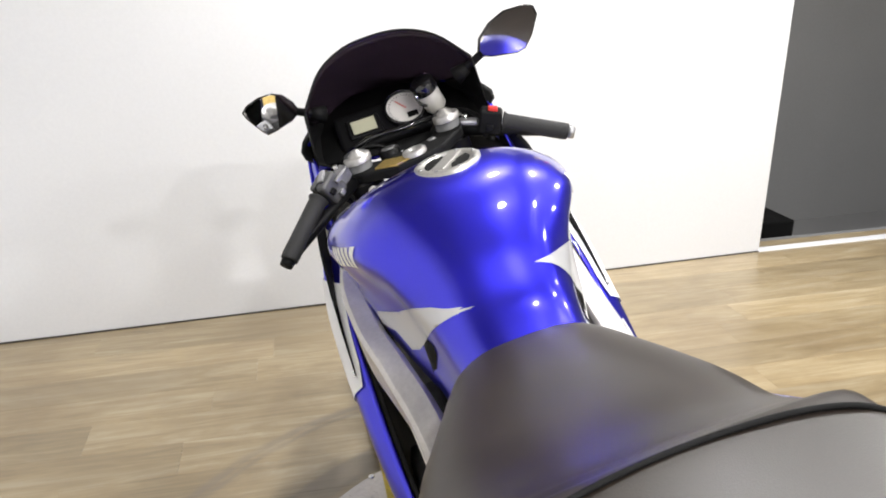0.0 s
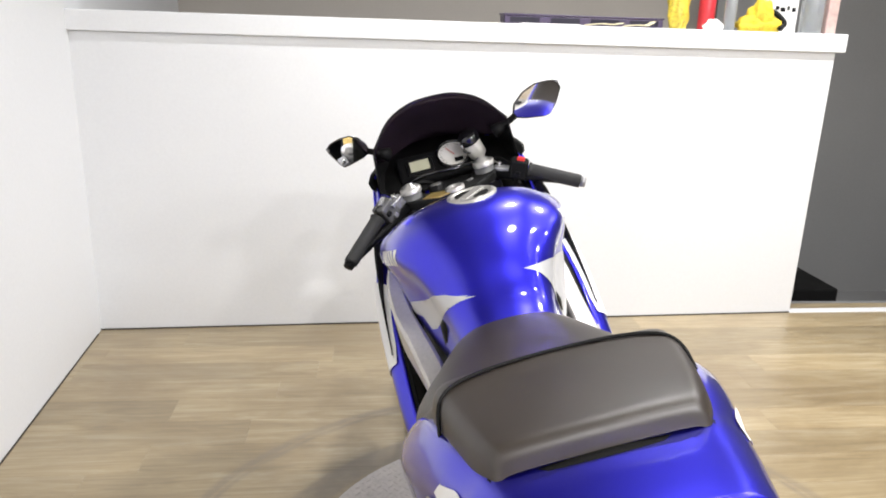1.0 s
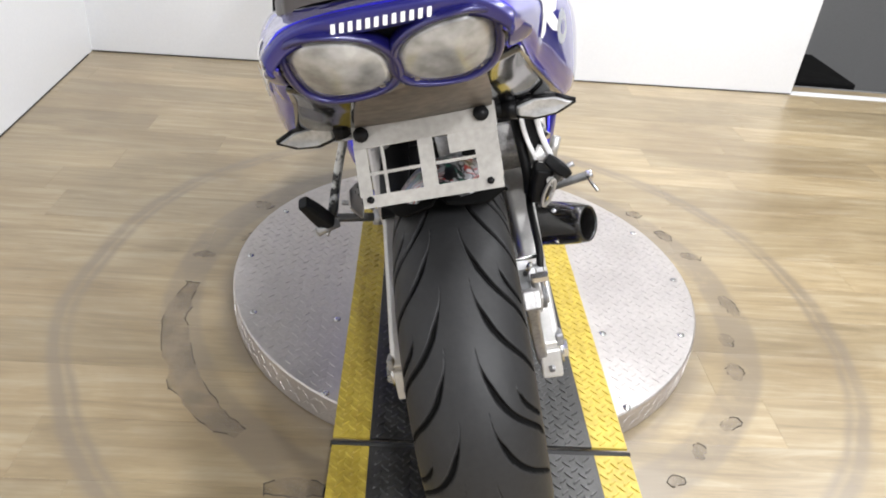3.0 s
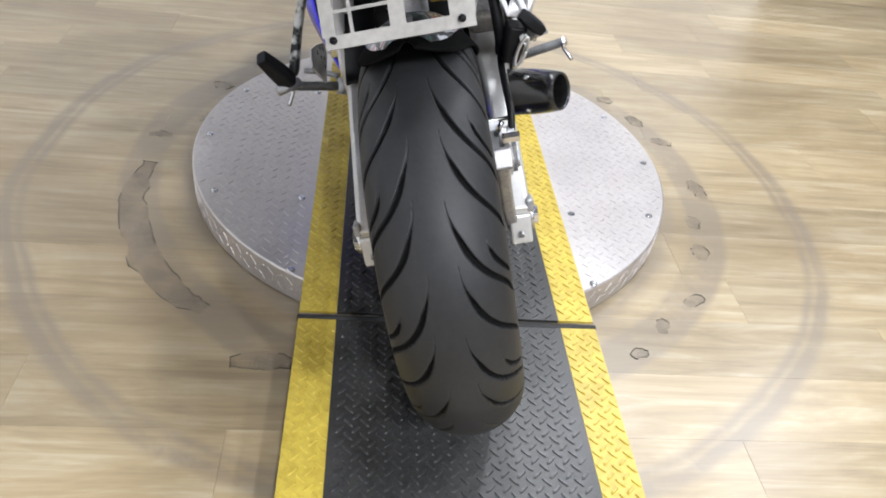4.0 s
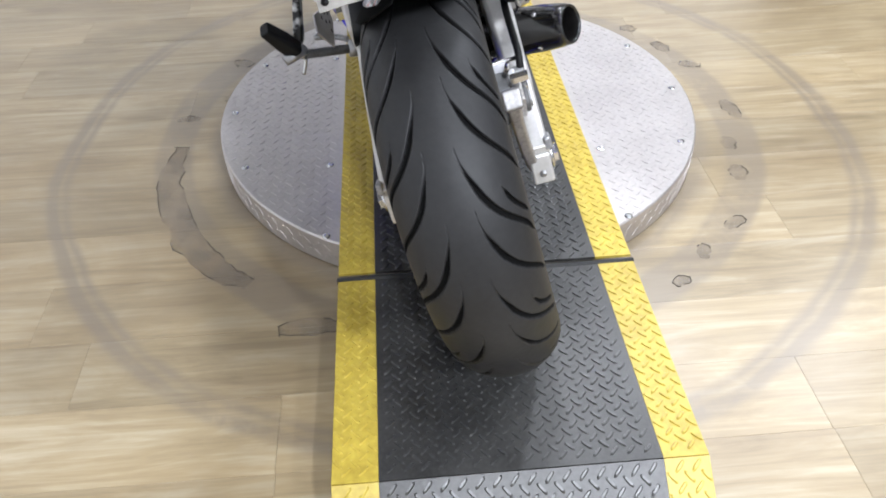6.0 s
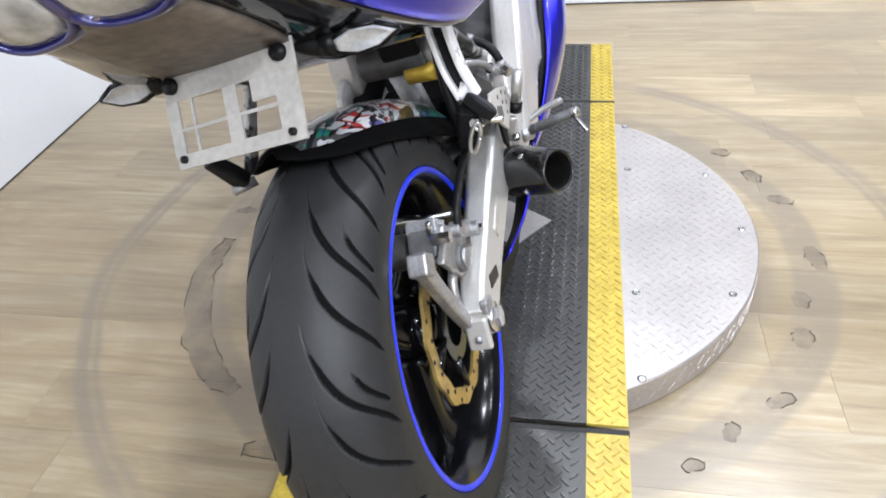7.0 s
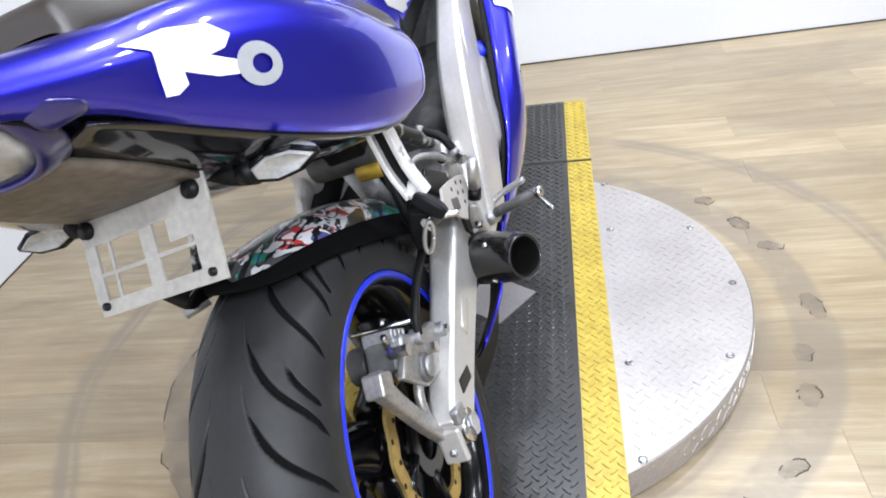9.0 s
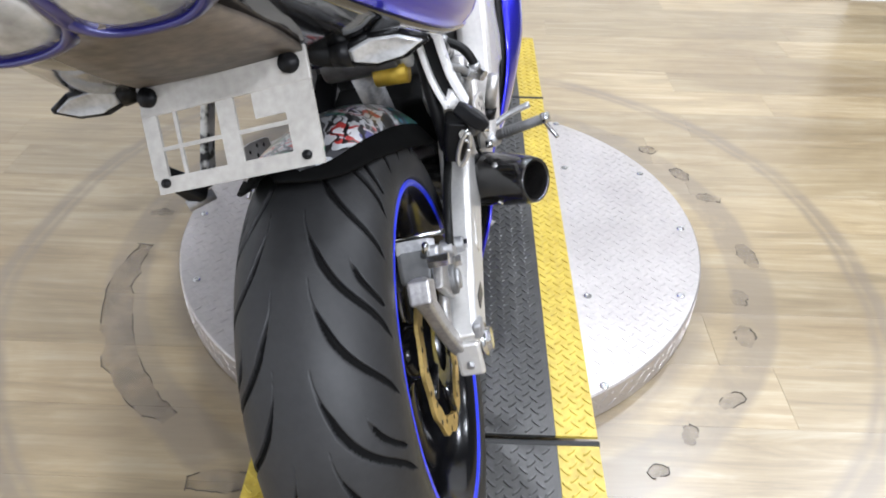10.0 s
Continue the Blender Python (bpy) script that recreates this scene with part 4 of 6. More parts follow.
# frame, subframe and engine
for s in (-1, 1):
    RAKED.clear()
    if s > 0:
        run = [(0.085, 1.00, 0.80, 0.05, 0.10), (0.145, 0.93, 0.755, 0.044, 0.09), (0.166, 0.83, 0.69, 0.042, 0.085), (0.170, 0.72, 0.635, 0.042, 0.085), (0.170, 0.63, 0.590, 0.044, 0.11), (0.168, 0.56, 0.545, 0.048, 0.135), (0.162, 0.485, 0.47, 0.05, 0.14), (0.148, 0.42, 0.36, 0.042, 0.10)]
    else:
        run = [(-0.085, 1.00, 0.815, 0.05, 0.11), (-0.150, 0.93, 0.775, 0.044, 0.10), (-0.188, 0.83, 0.735, 0.042, 0.095), (-0.186, 0.72, 0.695, 0.042, 0.09), (-0.164, 0.625, 0.660, 0.044, 0.105), (-0.142, 0.555, 0.60, 0.048, 0.14), (-0.142, 0.535, 0.52, 0.05, 0.15), (-0.144, 0.50, 0.37, 0.042, 0.10)]
    out = 0.022 if s > 0 else 0.0
    fr = part("frame_spar", beam(run), FRAME_SILVER, bike, "silver painted aluminium frame spar", bevel=0.003)
    RAKED.append(RAKE)
    part("spar_hole", rod((s * 0.166 + out, 0.56, 0.60), (s * 0.172 + out, 0.56, 0.60), 0.009, n=14), MATT_BLACK, fr, "dark hole in the spar")
    part("weld_seam", tube([(s * 0.185 + out * 0.6, 0.63, 0.63), (s * 0.176 + out, 0.59, 0.605), (s * 0.172 + out, 0.54, 0.55), (s * 0.172 + out, 0.50, 0.50)], 0.003, 8), FRAME_SILVER, fr)
    part("pivot_plate", outline([(0.37, 0.33), (0.47, 0.32), (0.52, 0.42), (0.50, 0.53), (0.42, 0.50), (0.36, 0.42)], 0.02, Matrix(((0, 0, 1, s * 0.15 - 0.01), (1, 0, 0, 0), (0, 1, 0, 0), (0, 0, 0, 1)))), FRAME_SILVER, fr, smooth=False, bevel=0.006)
    part("pivot_nut", rod((s * 0.155, 0.44, 0.42), (s * 0.18, 0.44, 0.42), 0.017, n=6), STEEL, fr, smooth=False)
    part("subframe_rail", tube([(s * 0.12, 0.46, 0.66), (s * 0.115, 0.30, 0.70), (s * 0.10, 0.10, 0.80), (s * 0.08, -0.10, 0.885)], 0.014), ALU, bike, "aluminium subframe rail")
    if s > 0:
        part("subframe_stay", tube([(s * 0.135, 0.43, 0.5), (s * 0.128, 0.30, 0.60), (s * 0.108, 0.12, 0.775)], 0.012), CHIPPED, bike, "chipped black subframe stay")
engine = part("engine_block", box(0.30, 0.34, 0.28, pose(0, 0.70, 0.42, 12)), ENGINE, bike, "dark grey engine block", bevel=0.02)
part("cylinder_head", box(0.32, 0.16, 0.20, pose(0, 0.84, 0.60, -30)), ENGINE, engine, bevel=0.02)
part("clutch_cover", turned([(0.13, 0.0), (0.197, 0.0), (0.203, 0.06), (0.199, 0.092), (0.186, 0.104), (0.13, 0.108)], "x", 48, (0, 0.64, 0.44)), ALU, engine, "round silver clutch cover")
part("generator_cover", turned([(-0.14, 0.0), (-0.20, 0.0), (-0.203, 0.05), (-0.195, 0.07), (-0.14, 0.078)], "x", 40, (0, 0.68, 0.40)), ENGINE, engine)
part("oil_cap", rod((0.185, 0.70, 0.525), (0.203, 0.70, 0.535), 0.015, n=14), RIM_BLUE, engine, "blue oil filler cap")
part("airbox", box(0.24, 0.36, 0.14, pose(0, 0.72, 0.70)), MATT_BLACK, bike, bevel=0.02)
part("battery_tray", box(0.2, 0.18, 0.09, pose(0, 0.38, 0.715, 8)), MATT_BLACK, bike, bevel=0.02)

# shock absorber with its remote reservoir
shock = part("shock_body", rod((0.0, 0.42, 0.36), (0.0, 0.36, 0.56), 0.022, n=20), CAST, bike, "shock absorber behind the engine")
coil = [(0.036 * math.cos(a), 0.42 - 0.009 * a / 1.6 + 0.036 * math.sin(a), 0.375 + 0.0052 * a) for a in (0.5 * k for k in range(60))]
part("spring", tube(coil, 0.006, 8, 1), ENGINE, shock, "dark shock spring")
res = part("shock_reservoir", rod((-0.045, 0.34, 0.585), (0.072, 0.33, 0.585), 0.03, n=24), ENGINE, bike, "grey cylindrical shock reservoir", bevel=0.005)
part("reservoir_band", rod((0.03, 0.318, 0.560), (0.078, 0.312, 0.560), 0.017, n=24), GOLD, res, "yellow adjuster below the reservoir")
part("reservoir_cap", rod((0.072, 0.33, 0.585), (0.086, 0.329, 0.585), 0.026, n=24), ALU, res)

# fuel tank
TANK = [
    (0.43, [(0, 0.79), (0.035, 0.788), (0.066, 0.776), (0.086, 0.75), (0.094, 0.715), (0.098, 0.685), (0.098, 0.66), (0.095, 0.64)]),
    (0.50, [(0, 0.816), (0.038, 0.814), (0.07, 0.803), (0.092, 0.776), (0.1, 0.735), (0.106, 0.7), (0.106, 0.675), (0.104, 0.655)]),
    (0.56, [(0, 0.874), (0.042, 0.871), (0.082, 0.855), (0.108, 0.814), (0.112, 0.76), (0.119, 0.72), (0.12, 0.695), (0.118, 0.675)]),
    (0.615, [(0, 0.914), (0.05, 0.911), (0.1, 0.896), (0.141, 0.858), (0.128, 0.795), (0.134, 0.745), (0.138, 0.715), (0.136, 0.69)]),
    (0.67, [(0, 0.936), (0.062, 0.933), (0.119, 0.917), (0.172, 0.872), (0.156, 0.812), (0.152, 0.765), (0.154, 0.73), (0.152, 0.7)]),
    (0.74, [(0, 0.939), (0.072, 0.9365), (0.13, 0.919), (0.186, 0.8745), (0.192, 0.826), (0.18, 0.78), (0.176, 0.745), (0.17, 0.715)]),
    (0.80, [(0, 0.928), (0.076, 0.9215), (0.138, 0.903), (0.192, 0.8655), (0.206, 0.826), (0.196, 0.784), (0.188, 0.75), (0.176, 0.72)]),
    (0.84, [(0, 0.917), (0.078, 0.907), (0.14, 0.889), (0.196, 0.857), (0.214, 0.822), (0.206, 0.786), (0.194, 0.755), (0.18, 0.725)]),
    (0.90, [(0, 0.888), (0.075, 0.8795), (0.135, 0.865), (0.19, 0.8415), (0.211, 0.815), (0.205, 0.784), (0.19, 0.755), (0.172, 0.73)]),
    (0.95, [(0, 0.853), (0.07, 0.847), (0.125, 0.836), (0.174, 0.819), (0.196, 0.8), (0.19, 0.775), (0.172, 0.755), (0.155, 0.737)]),
    (0.975, [(0, 0.822), (0.06, 0.818), (0.11, 0.81), (0.15, 0.798), (0.165, 0.782), (0.16, 0.765), (0.15, 0.75), (0.14, 0.74)]),
]
tank = part("fuel_tank", shell(TANK, steps=6), BLUE, bike, "glossy blue fuel tank with white flashes")

PIPING = material("black_piping", (0.006, 0.006, 0.006), 0.6, spec=0.15, tint=0.2)
# seat: rider's saddle and the raised pillion pad
SADDLE = [
    (0.475, [(0, 0.770), (0.045, 0.768), (0.078, 0.752), (0.098, 0.72), (0.104, 0.69), (0.10, 0.66)]),
    (0.45, [(0, 0.797), (0.055, 0.793), (0.096, 0.772), (0.118, 0.735), (0.124, 0.70), (0.12, 0.67)]),
    (0.38, [(0, 0.806), (0.07, 0.803), (0.122, 0.785), (0.150, 0.75), (0.156, 0.715), (0.15, 0.68)]),
    (0.30, [(0, 0.814), (0.085, 0.812), (0.146, 0.797), (0.182, 0.765), (0.188, 0.73), (0.18, 0.70)]),
    (0.215, [(0, 0.832), (0.088, 0.831), (0.150, 0.820), (0.186, 0.790), (0.188, 0.755), (0.178, 0.73)]),
    (0.15, [(0, 0.868), (0.088, 0.868), (0.149, 0.861), (0.176, 0.834), (0.180, 0.80), (0.166, 0.77)]),
    (0.105, [(0, 0.914), (0.086, 0.912), (0.137, 0.899), (0.159, 0.868), (0.163, 0.843), (0.154, 0.82)]),
    (0.072, [(0, 0.937), (0.084, 0.934), (0.131, 0.917), (0.150, 0.887), (0.152, 0.865), (0.147, 0.85)]),
]
seat = part("seat", shell(SADDLE), LEATHER, bike, "black vinyl rider and pillion seat with piping")
PAD = [
    (0.074, [(0, 0.938), (0.090, 0.935), (0.136, 0.921), (0.152, 0.892), (0.152, 0.862)]),
    (0.066, [(0, 0.950), (0.098, 0.947), (0.138, 0.938), (0.152, 0.905), (0.152, 0.870)]),
    (0.02, [(0, 0.960), (0.100, 0.957), (0.134, 0.950), (0.146, 0.918), (0.146, 0.885)]),
    (-0.04, [(0, 0.971), (0.094, 0.969), (0.123, 0.962), (0.134, 0.934), (0.134, 0.906)]),
    (-0.095, [(0, 0.980), (0.084, 0.979), (0.109, 0.973), (0.119, 0.950), (0.119, 0.928)]),
    (-0.124, [(0, 0.982), (0.076, 0.981), (0.097, 0.976), (0.106, 0.956), (0.106, 0.936)]),
    (-0.134, [(0, 0.962), (0.074, 0.961), (0.095, 0.957), (0.103, 0.948), (0.103, 0.938)]),
]
part("pillion_pad", shell(PAD), LEATHER, seat)
seam = [(0.147, -0.004, 0.885), (0.1475, 0.0, 0.913), (0.136, 0.027, 0.949), (0.092, 0.050, 0.9545), (0.0, 0.060, 0.9535)]
part("piping", tube([*seam, *[(-x, y, z) for x, y, z in reversed(seam[:-1])]], 0.0024, 10), PIPING, seat, "black piping along the pillion step")
part("pad_base", tube([(0.104, -0.122, 0.940), (0.090, -0.136, 0.943), (0.0, -0.141, 0.951), (-0.090, -0.136, 0.943), (-0.104, -0.122, 0.940)], 0.0135, 10), PIPING, seat, "black base below the pillion pad")
part("seat_edge", tube([(0.151, 0.07, 0.858), (0.142, 0.02, 0.882), (0.127, -0.05, 0.906), (0.112, -0.11, 0.928), (0.096, -0.134, 0.938), (0.0, -0.138, 0.950), (-0.096, -0.134, 0.938), (-0.112, -0.11, 0.928), (-0.127, -0.05, 0.906), (-0.142, 0.02, 0.882), (-0.151, 0.07, 0.858)], 0.008, 8), PIPING, seat)

# tail cowl, one skin from below the saddle to the lamps
TAIL = [
    (0.270, 0.660, [(0.172, 0.712), (0.184, 0.716), (0.191, 0.700), (0.191, 0.680), (0.187, 0.668), (0.183, 0.664)]),
    (0.255, 0.680, [(0.160, 0.735), (0.186, 0.738), (0.200, 0.712), (0.200, 0.685), (0.194, 0.664), (0.186, 0.658)]),
    (0.205, 0.715, [(0.153, 0.770), (0.182, 0.768), (0.206, 0.732), (0.206, 0.690), (0.198, 0.662), (0.188, 0.655)]),
    (0.120, 0.765, [(0.150, 0.820), (0.180, 0.812), (0.206, 0.775), (0.205, 0.715), (0.197, 0.682), (0.186, 0.668)]),
    (0.030, 0.815, [(0.139, 0.862), (0.166, 0.852), (0.190, 0.815), (0.190, 0.750), (0.184, 0.715), (0.174, 0.702)]),
    (-0.060, 0.855, [(0.120, 0.888), (0.146, 0.880), (0.165, 0.845), (0.164, 0.795), (0.158, 0.765), (0.149, 0.755)]),
    (-0.130, 0.896, [(0.098, 0.901), (0.122, 0.893), (0.141, 0.866), (0.140, 0.836), (0.134, 0.812), (0.126, 0.803)]),
    (-0.160, 0.9085, [(0.093, 0.906), (0.116, 0.897), (0.134, 0.873), (0.132, 0.849), (0.127, 0.831), (0.118, 0.824)]),
    (-0.200, 0.915, [(0.086, 0.911), (0.108, 0.902), (0.124, 0.882), (0.122, 0.867), (0.117, 0.857), (0.109, 0.852)]),
    (-0.250, 0.923, [(0.080, 0.918), (0.097, 0.910), (0.109, 0.895), (0.109, 0.886), (0.104, 0.880), (0.098, 0.876)]),
    (-0.277, 0.927, [(0.076, 0.9215), (0.091, 0.912), (0.101, 0.902), (0.101, 0.896), (0.097, 0.891), (0.092, 0.888)]),
]
RAKED.clear()
cowl = part("tail_cowl", shell([(y, [(0, z), (0.5 * half[0][0], 0.7 * z + 0.3 * half[0][1] if y > -0.14 else z - 0.001), *half]) for y, z, half in TAIL], steps=5), BLUE, bike, "glossy blue tail cowl", thick=0.003)
part("tail_lip", shell([(-0.2775, [(0, 0.9255), (0.048, 0.9245), (0.076, 0.920), (0.0915, 0.911), (0.1015, 0.902), (0.1015, 0.895)]), (-0.283, [(0, 0.922), (0.047, 0.921), (0.074, 0.9165), (0.089, 0.908), (0.099, 0.897), (0.0985, 0.891)]), (-0.280, [(0, 0.907), (0.046, 0.907), (0.072, 0.903), (0.086, 0.896), (0.095, 0.888), (0.094, 0.884)])]), DARK_BLUE, cowl, "dark blue strip above the tail lamps", thick=0.003)
tail_face = part("tail_face", shell([(-0.262, [(0, 0.907), (0.04, 0.907), (0.08, 0.899), (0.094, 0.884)]), (-0.246, [(0, 0.883), (0.04, 0.883), (0.08, 0.880), (0.097, 0.874)]), (-0.226, [(0, 0.852), (0.04, 0.850), (0.075, 0.860), (0.092, 0.864)])]), BLACK, cowl, thick=0.003)
for s in (-1, 1):
    part("lamp_fin", grid_mesh([[(s * 0.093, -0.264, 0.897), (s * 0.103, -0.248, 0.889), (s * 0.120, -0.220, 0.873)], [(s * 0.095, -0.250, 0.880), (s * 0.103, -0.238, 0.876), (s * 0.119, -0.214, 0.867)], [(s * 0.092, -0.236, 0.861), (s * 0.101, -0.227, 0.861), (s * 0.116, -0.211, 0.862)]]), DARK_BLUE, cowl, "dark blue pointed fin beside the lamp", thick=0.005, sub=1)
# a row of white marks stands for the maker's lettering
for k in range(12):
    x = -0.0415 + 0.0069 * k
    bm = outline([(x, 0.9105), (x + 0.0034, 0.9105), (x + 0.0050, 0.9178), (x + 0.0016, 0.9178)], 0.0012, Matrix(((1, 0, 0, 0), (0, 0, -1, -0.2835 + 0.00015 * abs(k - 5.5)), (0, 1, 0, 0), (0, 0, 0, 1))))
    part("white_mark", bm, WHITE_DECAL, cowl, "plain white mark on the tail strip", smooth=False)

# lamps in the tail: a pair of clear lenses in dark blue rims
LAMP_BLUE = material("deep_blue_rim_paint", (0.008, 0.007, 0.085), 0.3, 0.3, coat=1.0, tint=0.06)
lamp_glass = material("clear_lamp_lens", (0.30, 0.30, 0.30), 0.22, 0.1, coat=1.0, tint=0.55, scale=55, grain=30, bump=0.5)
for s in (-1, 1):
    def lens_point(u, v, grow, push):
        x = s * (0.0475 + (0.0425 * grow) * u - 0.006 * (1 - v) * grow * 0.5) - 0.0005
        z = 0.8735 + (0.0325 + 0.003 * u) * grow * v + 0.004 * u * (1 if v > 0 else 0.3)
        return Vector((x, -0.2845 + (0.910 - z) * 0.72 - push + 0.008 * max(0, u) ** 2, z))
    ring = []
    for k in range(36):
        a = 2 * math.pi * k / 36
        c, n = math.cos(a), math.sin(a)
        ring.append((math.copysign(abs(c) ** 0.75, c), math.copysign(abs(n) ** 0.8, n)))
    rows = [[lens_point(u * r, v * r, 1.0, 0.008 * (1 - r * r)) for u, v in ring] for r in (1.0, 0.8, 0.55, 0.3, 0.05)]
    lamp = part("tail_lamp", grid_mesh(rows, True, True), lamp_glass, bike, "clear frosted tail lamp lens in a blue rim")
    part("lamp_rim", grid_mesh([[lens_point(u, v, 0.97, 0.0) for u, v in ring], [lens_point(u, v, 1.04, 0.006) for u, v in ring], [lens_point(u, v, 1.2, 0.005) for u, v in ring], [lens_point(u, v, 1.24, -0.02) for u, v in ring]], True), LAMP_BLUE, lamp, "dark blue lamp rim", sub=1)
RAKED.append(RAKE)

# undertray, plate bracket and signals
RAKED.clear()
UNDERTRAY = [(-0.212, [(0, 0.848), (0.05, 0.848), (0.085, 0.850), (0.106, 0.855)]), (-0.16, [(0, 0.806), (0.05, 0.808), (0.09, 0.814), (0.117, 0.826)]), (-0.13, [(0, 0.788), (0.05, 0.789), (0.095, 0.794), (0.125, 0.805)]), (-0.06, [(0, 0.742), (0.06, 0.743), (0.115, 0.746), (0.148, 0.757)]), (0.03, [(0, 0.695), (0.07, 0.695), (0.13, 0.697), (0.173, 0.704)]), (0.12, [(0, 0.668), (0.08, 0.668), (0.14, 0.667), (0.185, 0.670)]), (0.21, [(0, 0.665), (0.08, 0.664), (0.14, 0.662), (0.186, 0.657)])]
part("undertray", shell(UNDERTRAY), GLOSS_BLACK, bike, "black undertray below the tail", thick=0.004)
RAKED.append(RAKE)
RAKED.clear()
TOP_MID = Vector((-0.001, -0.088, 0.7575))
SIDEWAYS, UPWARD = Vector((0.163, -0.020, 0.010)).normalized(), Vector((0.0, 0.047, 0.076)).normalized()
FACING = SIDEWAYS.cross(UPWARD).normalized()
UPWARD = FACING.cross(SIDEWAYS)
BRACKET = Matrix.Translation(TOP_MID) @ Matrix((SIDEWAYS, UPWARD, FACING)).transposed().to_4x4()
bars = [(0.0, -0.014, 0.165, 0.028), (0.0, -0.088, 0.161, 0.014), (-0.0755, -0.052, 0.015, 0.060), (0.068, -0.052, 0.027, 0.060), (0.0, -0.052, 0.017, 0.060), (0.041, -0.038, 0.03, 0.022)]
thin = [(-0.05, -0.052, 0.0035, 0.060), (-0.004, -0.057, 0.14, 0.0035)]
holder = part("plate_bracket", box(bars[0][2], bars[0][3], 0.0035, BRACKET @ pose(bars[0][0], bars[0][1], 0)), PLATE, bike, "worn grey plate bracket with square openings", smooth=False, bevel=0.001)
for k, (x, y, w, h) in enumerate([*bars[1:], *thin]):
    part("bracket_bar", box(w, h, 0.0031 - 0.0002 * k, BRACKET @ pose(x, y, 0)), PLATE, holder, smooth=False)
for x in (-0.071, 0.067):
    part("bolt", rod(BRACKET @ Vector((x, -0.012, -0.006)), BRACKET @ Vector((x, -0.012, 0.007)), 0.0085, n=16), BLACK, holder)
    part("bolt", rod(BRACKET @ Vector((x, -0.086, -0.004)), BRACKET @ Vector((x, -0.086, 0.005)), 0.004, n=12), BLACK, holder)
part("arm", grid_mesh(smoothed([[(-0.078, -0.080, 0.756), (0.0, -0.088, 0.757), (0.078, -0.098, 0.762)], [(-0.062, -0.150, 0.797), (0.0, -0.158, 0.799), (0.078, -0.155, 0.803)], [(-0.038, -0.236, 0.852), (0.0, -0.239, 0.852), (0.072, -0.236, 0.854)]], 3)), DUSTY, holder, "dusty brown arm below the lamps", thick=0.005)
RAKED.append(RAKE)
signal_lens = material("clear_signal_lens", (0.34, 0.34, 0.34), 0.2, 0.2, coat=0.8, tint=0.25, scale=60, grain=200, bump=0.3)
for s in (-1, 1):
    sig = part("turn_signal", tube([(s * 0.05, -0.034, 0.792), (s * 0.085, -0.04, 0.786 - 0.006 * (s + 1)), (s * 0.108, -0.04, 0.784 - 0.006 * (s + 1))], 0.011, 12), MATT_BLACK, bike, "arrow shaped clear turn signal on a black stalk")
    def arrow(grow, y0):
        pts = [(0.106, 0.008), (0.128, 0.017), (0.155, 0.014), (0.177, 0.0), (0.155, -0.014), (0.128, -0.017), (0.106, -0.008)]
        return [(s * (0.145 + (x - 0.145) * grow), y0 - 0.002 - 0.012 * grow, 0.784 - 0.006 * (s + 1) + 0.76 * z * grow) for x, z in pts]
    part("lens", grid_mesh([arrow(0.5, -0.014), arrow(0.9, -0.024), arrow(1.0, -0.034), arrow(0.86, -0.042), arrow(0.4, -0.045)], True, True), signal_lens, sig, "clear pointed signal lens", bevel=0.002)
    edge = arrow(1.01, -0.034)
    part("rim", joined(*[rod(p, q, 0.0032, n=8) for p, q in zip(edge, [*edge[1:], edge[0]])]), BLACK, sig, "black rim round the lens")
    part("base", rod((s * 0.094, -0.04, 0.785 - 0.006 * (s + 1)), (s * 0.110, -0.044, 0.784 - 0.006 * (s + 1)), 0.013, n=14), BLACK, sig)

